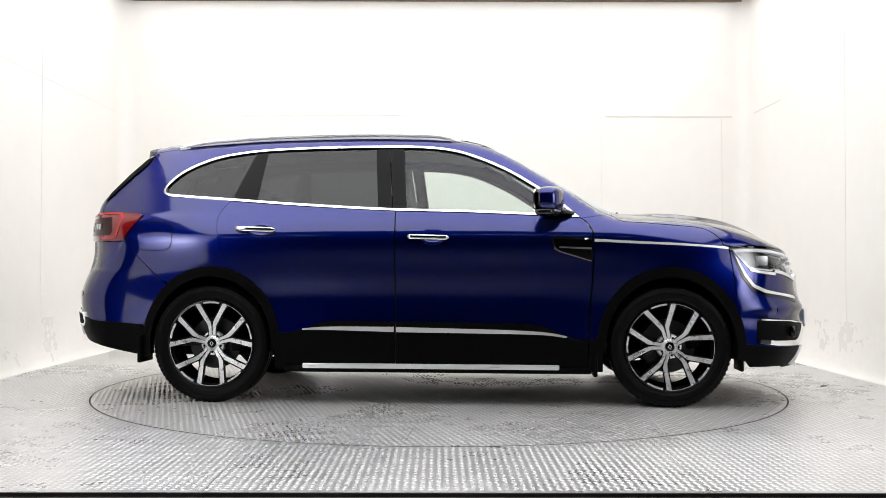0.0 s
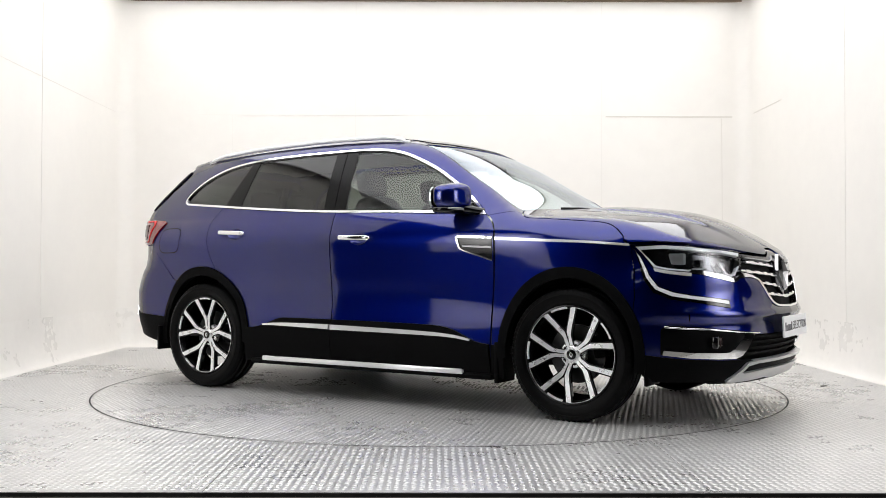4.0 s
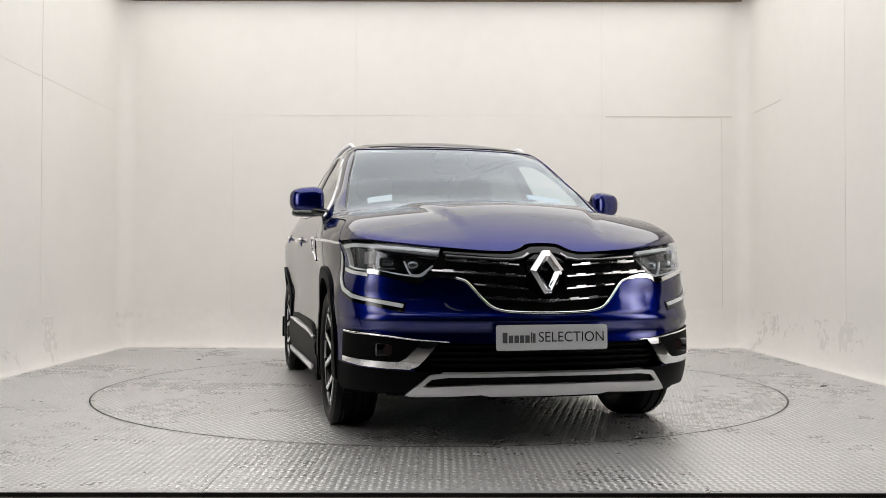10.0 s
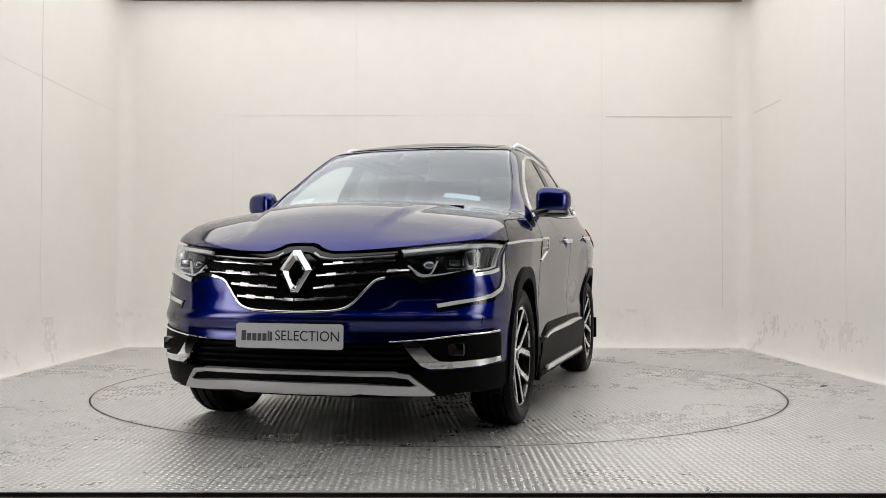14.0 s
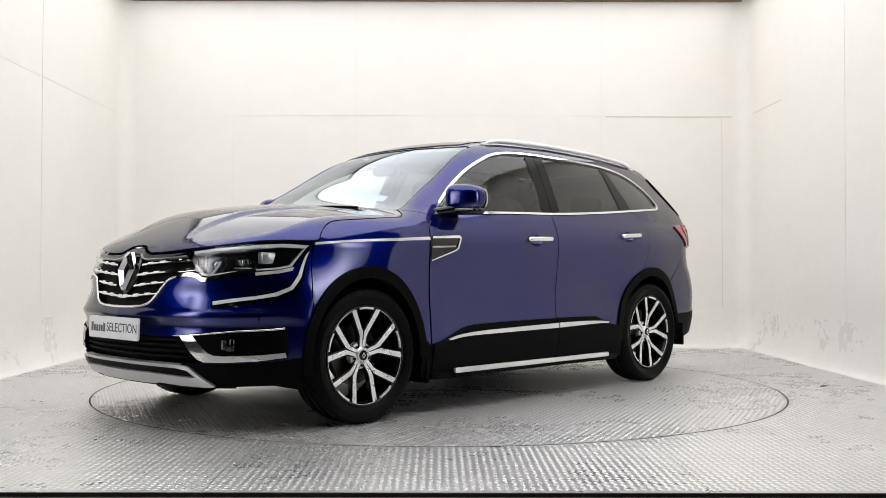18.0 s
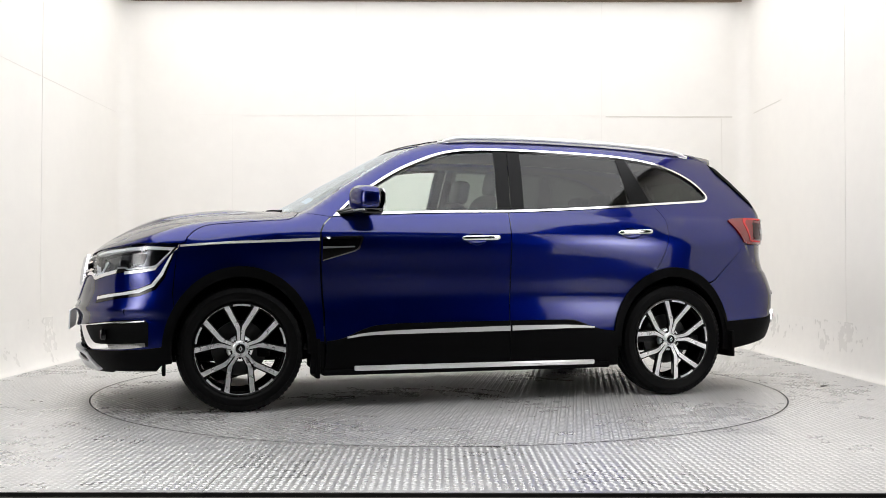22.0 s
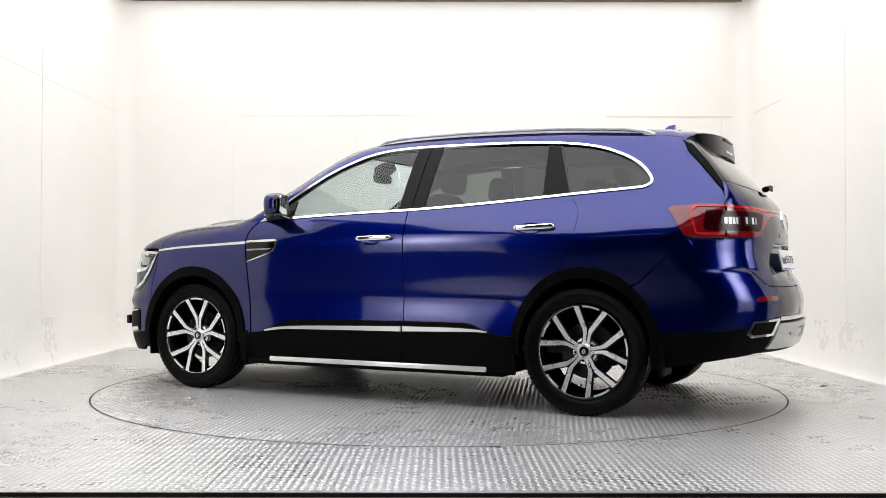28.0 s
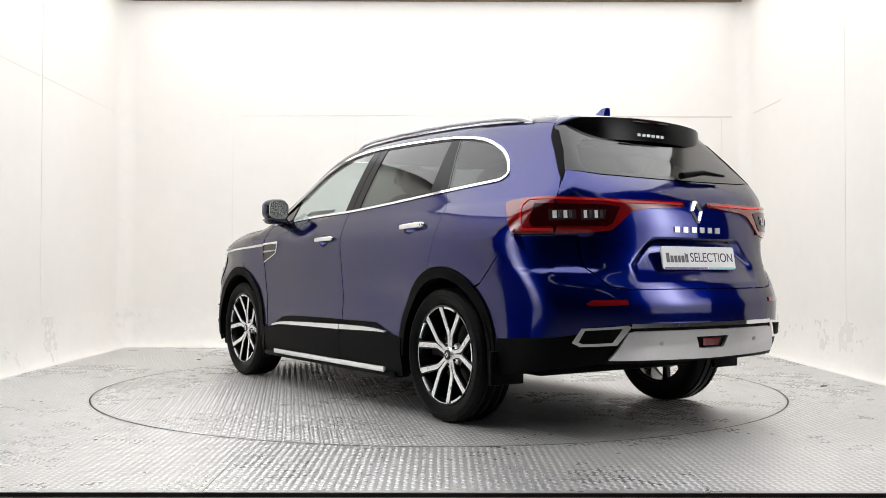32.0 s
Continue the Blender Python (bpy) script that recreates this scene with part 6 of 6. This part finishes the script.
steering_wheel(0.55, -0.37, 0.98)
blob("centre_console", 0.28, 0.0, 0.66, 0.42, 0.11, 0.13, M_TRIM, car, "dark centre console", 0.4)
mir = blob("rear_view_mirror", 0.42, 0.0, 1.435, 0.022, 0.115, 0.035, M_TRIM, car, "dark rear view mirror", 0.6)
blob("camera_pod", 0.40, 0.0, 1.50, 0.06, 0.10, 0.03, M_TRIM, car, "dark camera pod behind the windscreen", 0.6, 30)
# inner roof, door cards, tub
v, f, n = patch("z", inset(across(WS_T[::-1], ROOF_S, smooth_line(SPO, 5)), 0.03), (), step=0.12, out=-0.035, skirt=0)
put("headlining", v, [q[::-1] for q in f], M_HEADL, car, "pale grey headlining", True, [(-a, -b, -c) for a, b, c in n])
for s, nm in ((1, fd), (-1, fd)):
    v, f, n = patch("y", inset(fd, 0.03), (), step=0.12, out=-0.06, skirt=0)
    v2, f2, n2 = patch("y", inset(rd, 0.03), (), step=0.12, out=-0.06, skirt=0)
    for a in ((v, f, n), (v2, f2, n2)):
        q = a if s > 0 else mirror(*a)
        put("door_card", q[0], q[1], M_TRIM, car, "dark inner door panel", True)
for s in (1, -1):
    v, f, n = patch("y", [(1.0, 1.06), (0.86, 1.06), (0.86, 0.45), (0.98, 0.75)], (), step=0.1, out=-0.10, skirt=0)
    q = (v, f, n) if s > 0 else mirror(v, f, n)
    put("kick_panel", q[0], q[1], M_TRIM, car)
    # inner side of quarter and pillars
    v, f, n = patch("y", inset(bs, 0.02), (), step=0.1, out=-0.030, skirt=0)
    q = (v, f, n) if s > 0 else mirror(v, f, n)
    put("inner_pillar_trim", q[0], q[1], M_TRIM, car, "dark inner pillar trim", True)
box("cabin_floor", -1.75, 1.05, -0.80, 0.80, 0.33, 0.37, M_TRIM, car, "dark carpet floor", bevel=0.01)
box("boot_floor", -2.1, -1.25, -0.55, 0.55, 0.62, 0.66, M_TRIM, car, "dark boot floor", bevel=0.01)
box("parcel_cover", -2.0, -1.32, -0.60, 0.60, 1.00, 1.02, M_TRIM, car, "dark load cover", bevel=0.006)
box("bulkhead", 0.98, 1.02, -0.72, 0.72, 0.35, 1.05, M_TRIM, car, bevel=0.01)
box("engine_bay", 1.05, 2.02, -0.53, 0.53, 0.30, 0.82, M_DARK, car, "dark engine bay", bevel=0.05)
v, f, n = patch("r", inset(clean(gh + [(-y, z) for y, z in gh[::-1]]), 0.02), (), step=0.12, out=-0.05, skirt=0)
put("tailgate_lining", v, f, M_TRIM, tailgate, "dark tailgate lining", True)

# ---------------------------------------------------------------- tread pattern of the floor plates
# same worn steel, coloured paler than the plate to stress the lit relief
M_TREAD = mat("worn_tread_bars", (0.70, 0.692, 0.68), 0.295, metal=0.55, vary=0.12, vscale=0.9, rvary=0.06)


def tread(name, keep, parent, turn, pitch=0.031, label=""):
    """Raised lozenges in alternate directions over the plates, one joined mesh."""
    n = int(5.0 / pitch)
    i, j = np.meshgrid(np.arange(-n, n + 1), np.arange(-n, n + 1))
    i, j = i.ravel(), j.ravel()
    c, s = math.cos(radians(turn)), math.sin(radians(turn))
    x, y = pitch * (i * c - j * s), pitch * (i * s + j * c)
    k = keep(x, y)
    x, y, a = x[k], y[k], np.where((i + j)[k] % 2 == 0, radians(turn + 45), radians(turn - 45))
    m = len(x)
    # hipped bar: four foot corners, ridge of two points
    L0, W0, H = pitch * 0.50, pitch * 0.24, 0.0031
    foot = np.array([(-L0, 0, 0), (-L0 * 0.45, -W0, 0), (L0 * 0.45, -W0, 0), (L0, 0, 0), (L0 * 0.45, W0, 0), (-L0 * 0.45, W0, 0), (-L0 * 0.4, 0, H), (L0 * 0.4, 0, H)])
    ca, sa = np.cos(a)[:, None], np.sin(a)[:, None]
    X = x[:, None] + ca * foot[:, 0] - sa * foot[:, 1]
    Y = y[:, None] + sa * foot[:, 0] + ca * foot[:, 1]
    Z = np.tile(foot[:, 2], (m, 1)) + 0.0002
    V = np.stack([X, Y, Z], -1).reshape(-1, 3)
    tri = np.array([(0, 1, 6), (1, 2, 7), (1, 7, 6), (2, 3, 7), (3, 4, 7), (4, 5, 6), (4, 6, 7), (5, 0, 6)])
    F = (tri[None] + 8 * np.arange(m)[:, None, None]).reshape(-1, 3)
    me = bpy.data.meshes.new(name)
    me.vertices.add(len(V))
    me.vertices.foreach_set("co", V.ravel())
    me.loops.add(F.size)
    me.loops.foreach_set("vertex_index", F.ravel().astype(np.int32))
    me.polygons.add(len(F))
    me.polygons.foreach_set("loop_start", np.arange(0, F.size, 3, dtype=np.int32))
    me.update()
    me.validate()
    me.materials.append(M_TREAD)
    ob = new(name, me)
    ob.parent = parent
    return tagged(ob, label or "worn raised bars of the steel tread plate", kind="stuff")


r2 = lambda x, y: x * x + y * y
tread("tread_relief", lambda x, y: r2(x, y) < (RT - 0.018) ** 2, turntable, 20)
tread("tread_relief", lambda x, y: (r2(x, y) > (RT + 0.022) ** 2) & (x > XL + 0.12) & (x < XR - 0.12) & (y > YF + 0.03) & (y < YB - 0.12), floor, 0)
M_JOINT = mat("dirty_plate_joint", (0.16, 0.155, 0.15), 0.8)
# joints between plates
for x0, y0, x1, y1 in ((-0.868, -2.13, -0.846, -3.12), (0.985, -2.06, 0.985, -3.12), (-2.05, 0.95, -3.1, 0.95), (2.05, 0.95, 3.0, 0.95)):
    w = 0.0016
    dx, dy = (w, 0) if abs(x1 - x0) < abs(y1 - y0) else (0, w)
    put("plate_joint", [(x0 - dx, y0 - dy, 0.0006), (x0 + dx, y0 + dy, 0.0006), (x1 + dx, y1 + dy, 0.0006), (x1 - dx, y1 - dy, 0.0006)], [(0, 1, 2, 3)], M_JOINT, floor)


def fleck(x, y, s, turn):
    """A curled scrap of dirt on the plates."""
    bm = bmesh.new()
    bmesh.ops.create_icosphere(bm, subdivisions=2, radius=1)
    rnd = random.Random(int(x * 1000))
    for v in bm.verts:
        v.co = Vector((v.co.x * s, v.co.y * s * 0.35, v.co.z * s * 0.16)) * (0.75 + 0.5 * rnd.random())
    ob = part("dirt_fleck", bm, M_DIRT, None, "", smooth=True)
    ob.matrix_basis = pose(x, y, s * 0.1, 0, 0, turn)
    return tagged(ob, "small dark scrap of dirt on the plate floor", "dirt", "dirt on the floor")


M_DIRT = mat("dark_dirt", (0.05, 0.045, 0.04), 0.9, vary=0.2, vscale=40)
for q in ((2.62, 0.01, 0.035, 30), (1.84, -2.73, 0.018, 80), (-1.60, -2.07, 0.012, 10), (-2.10, 1.85, 0.030, 60), (-2.45, -0.74, 0.018, 120), (-2.0, -2.6, 0.012, 40), (2.3, 0.35, 0.02, 75), (-2.38, -0.80, 0.012, 20)):
    fleck(*q)



# ---------------------------------------------------------------- movement
TURN = [(0.0, -4.35), (0.5, -7.92), (1.0, -11.5), (1.5, -15.08), (2.0, -18.66), (2.5, -22.24), (3.0, -25.83), (3.5, -29.43), (5.5, -43.84), (6.0, -47.45), (6.5, -51.08), (7.0, -54.71), (7.5, -58.35), (8.0, -62.0), (8.5, -65.66), (9.0, -69.33), (9.5, -73.02), (10.0, -76.73), (10.5, -80.43), (11.0, -84.13), (11.5, -87.82), (12.0, -91.5), (12.5, -95.14), (13.0, -98.75), (13.5, -102.31), (14.0, -105.85), (14.5, -109.38), (16.5, -123.54), (17.0, -127.09), (17.5, -130.66), (18.0, -134.24), (18.5, -137.83), (19.0, -141.44), (19.5, -145.06), (20.0, -148.7), (20.5, -152.34), (21.0, -155.98), (21.5, -159.62), (22.0, -163.25), (22.5, -166.88), (23.0, -170.5), (23.5, -174.14), (24.0, -177.77), (24.5, -181.41), (25.0, -185.05), (25.5, -188.7), (27.5, -203.3), (28.0, -206.95), (28.5, -210.61), (29.0, -214.27), (29.5, -217.93), (30.0, -221.6), (30.5, -225.26), (31.0, -228.91), (31.5, -232.57), (32.0, -236.23)]
OFF = Vector((0.0528, -0.0368, 0))


def motions():
    rows, disc_rows = [], []
    for t, a in TURN:
        m = pose(0, 0, 0, 0, 0, a)
        rows.append((t, m @ Matrix.Translation(OFF)))
        disc_rows.append((t, m))
    walk(car, rows)
    walk(turntable, disc_rows)


motions()
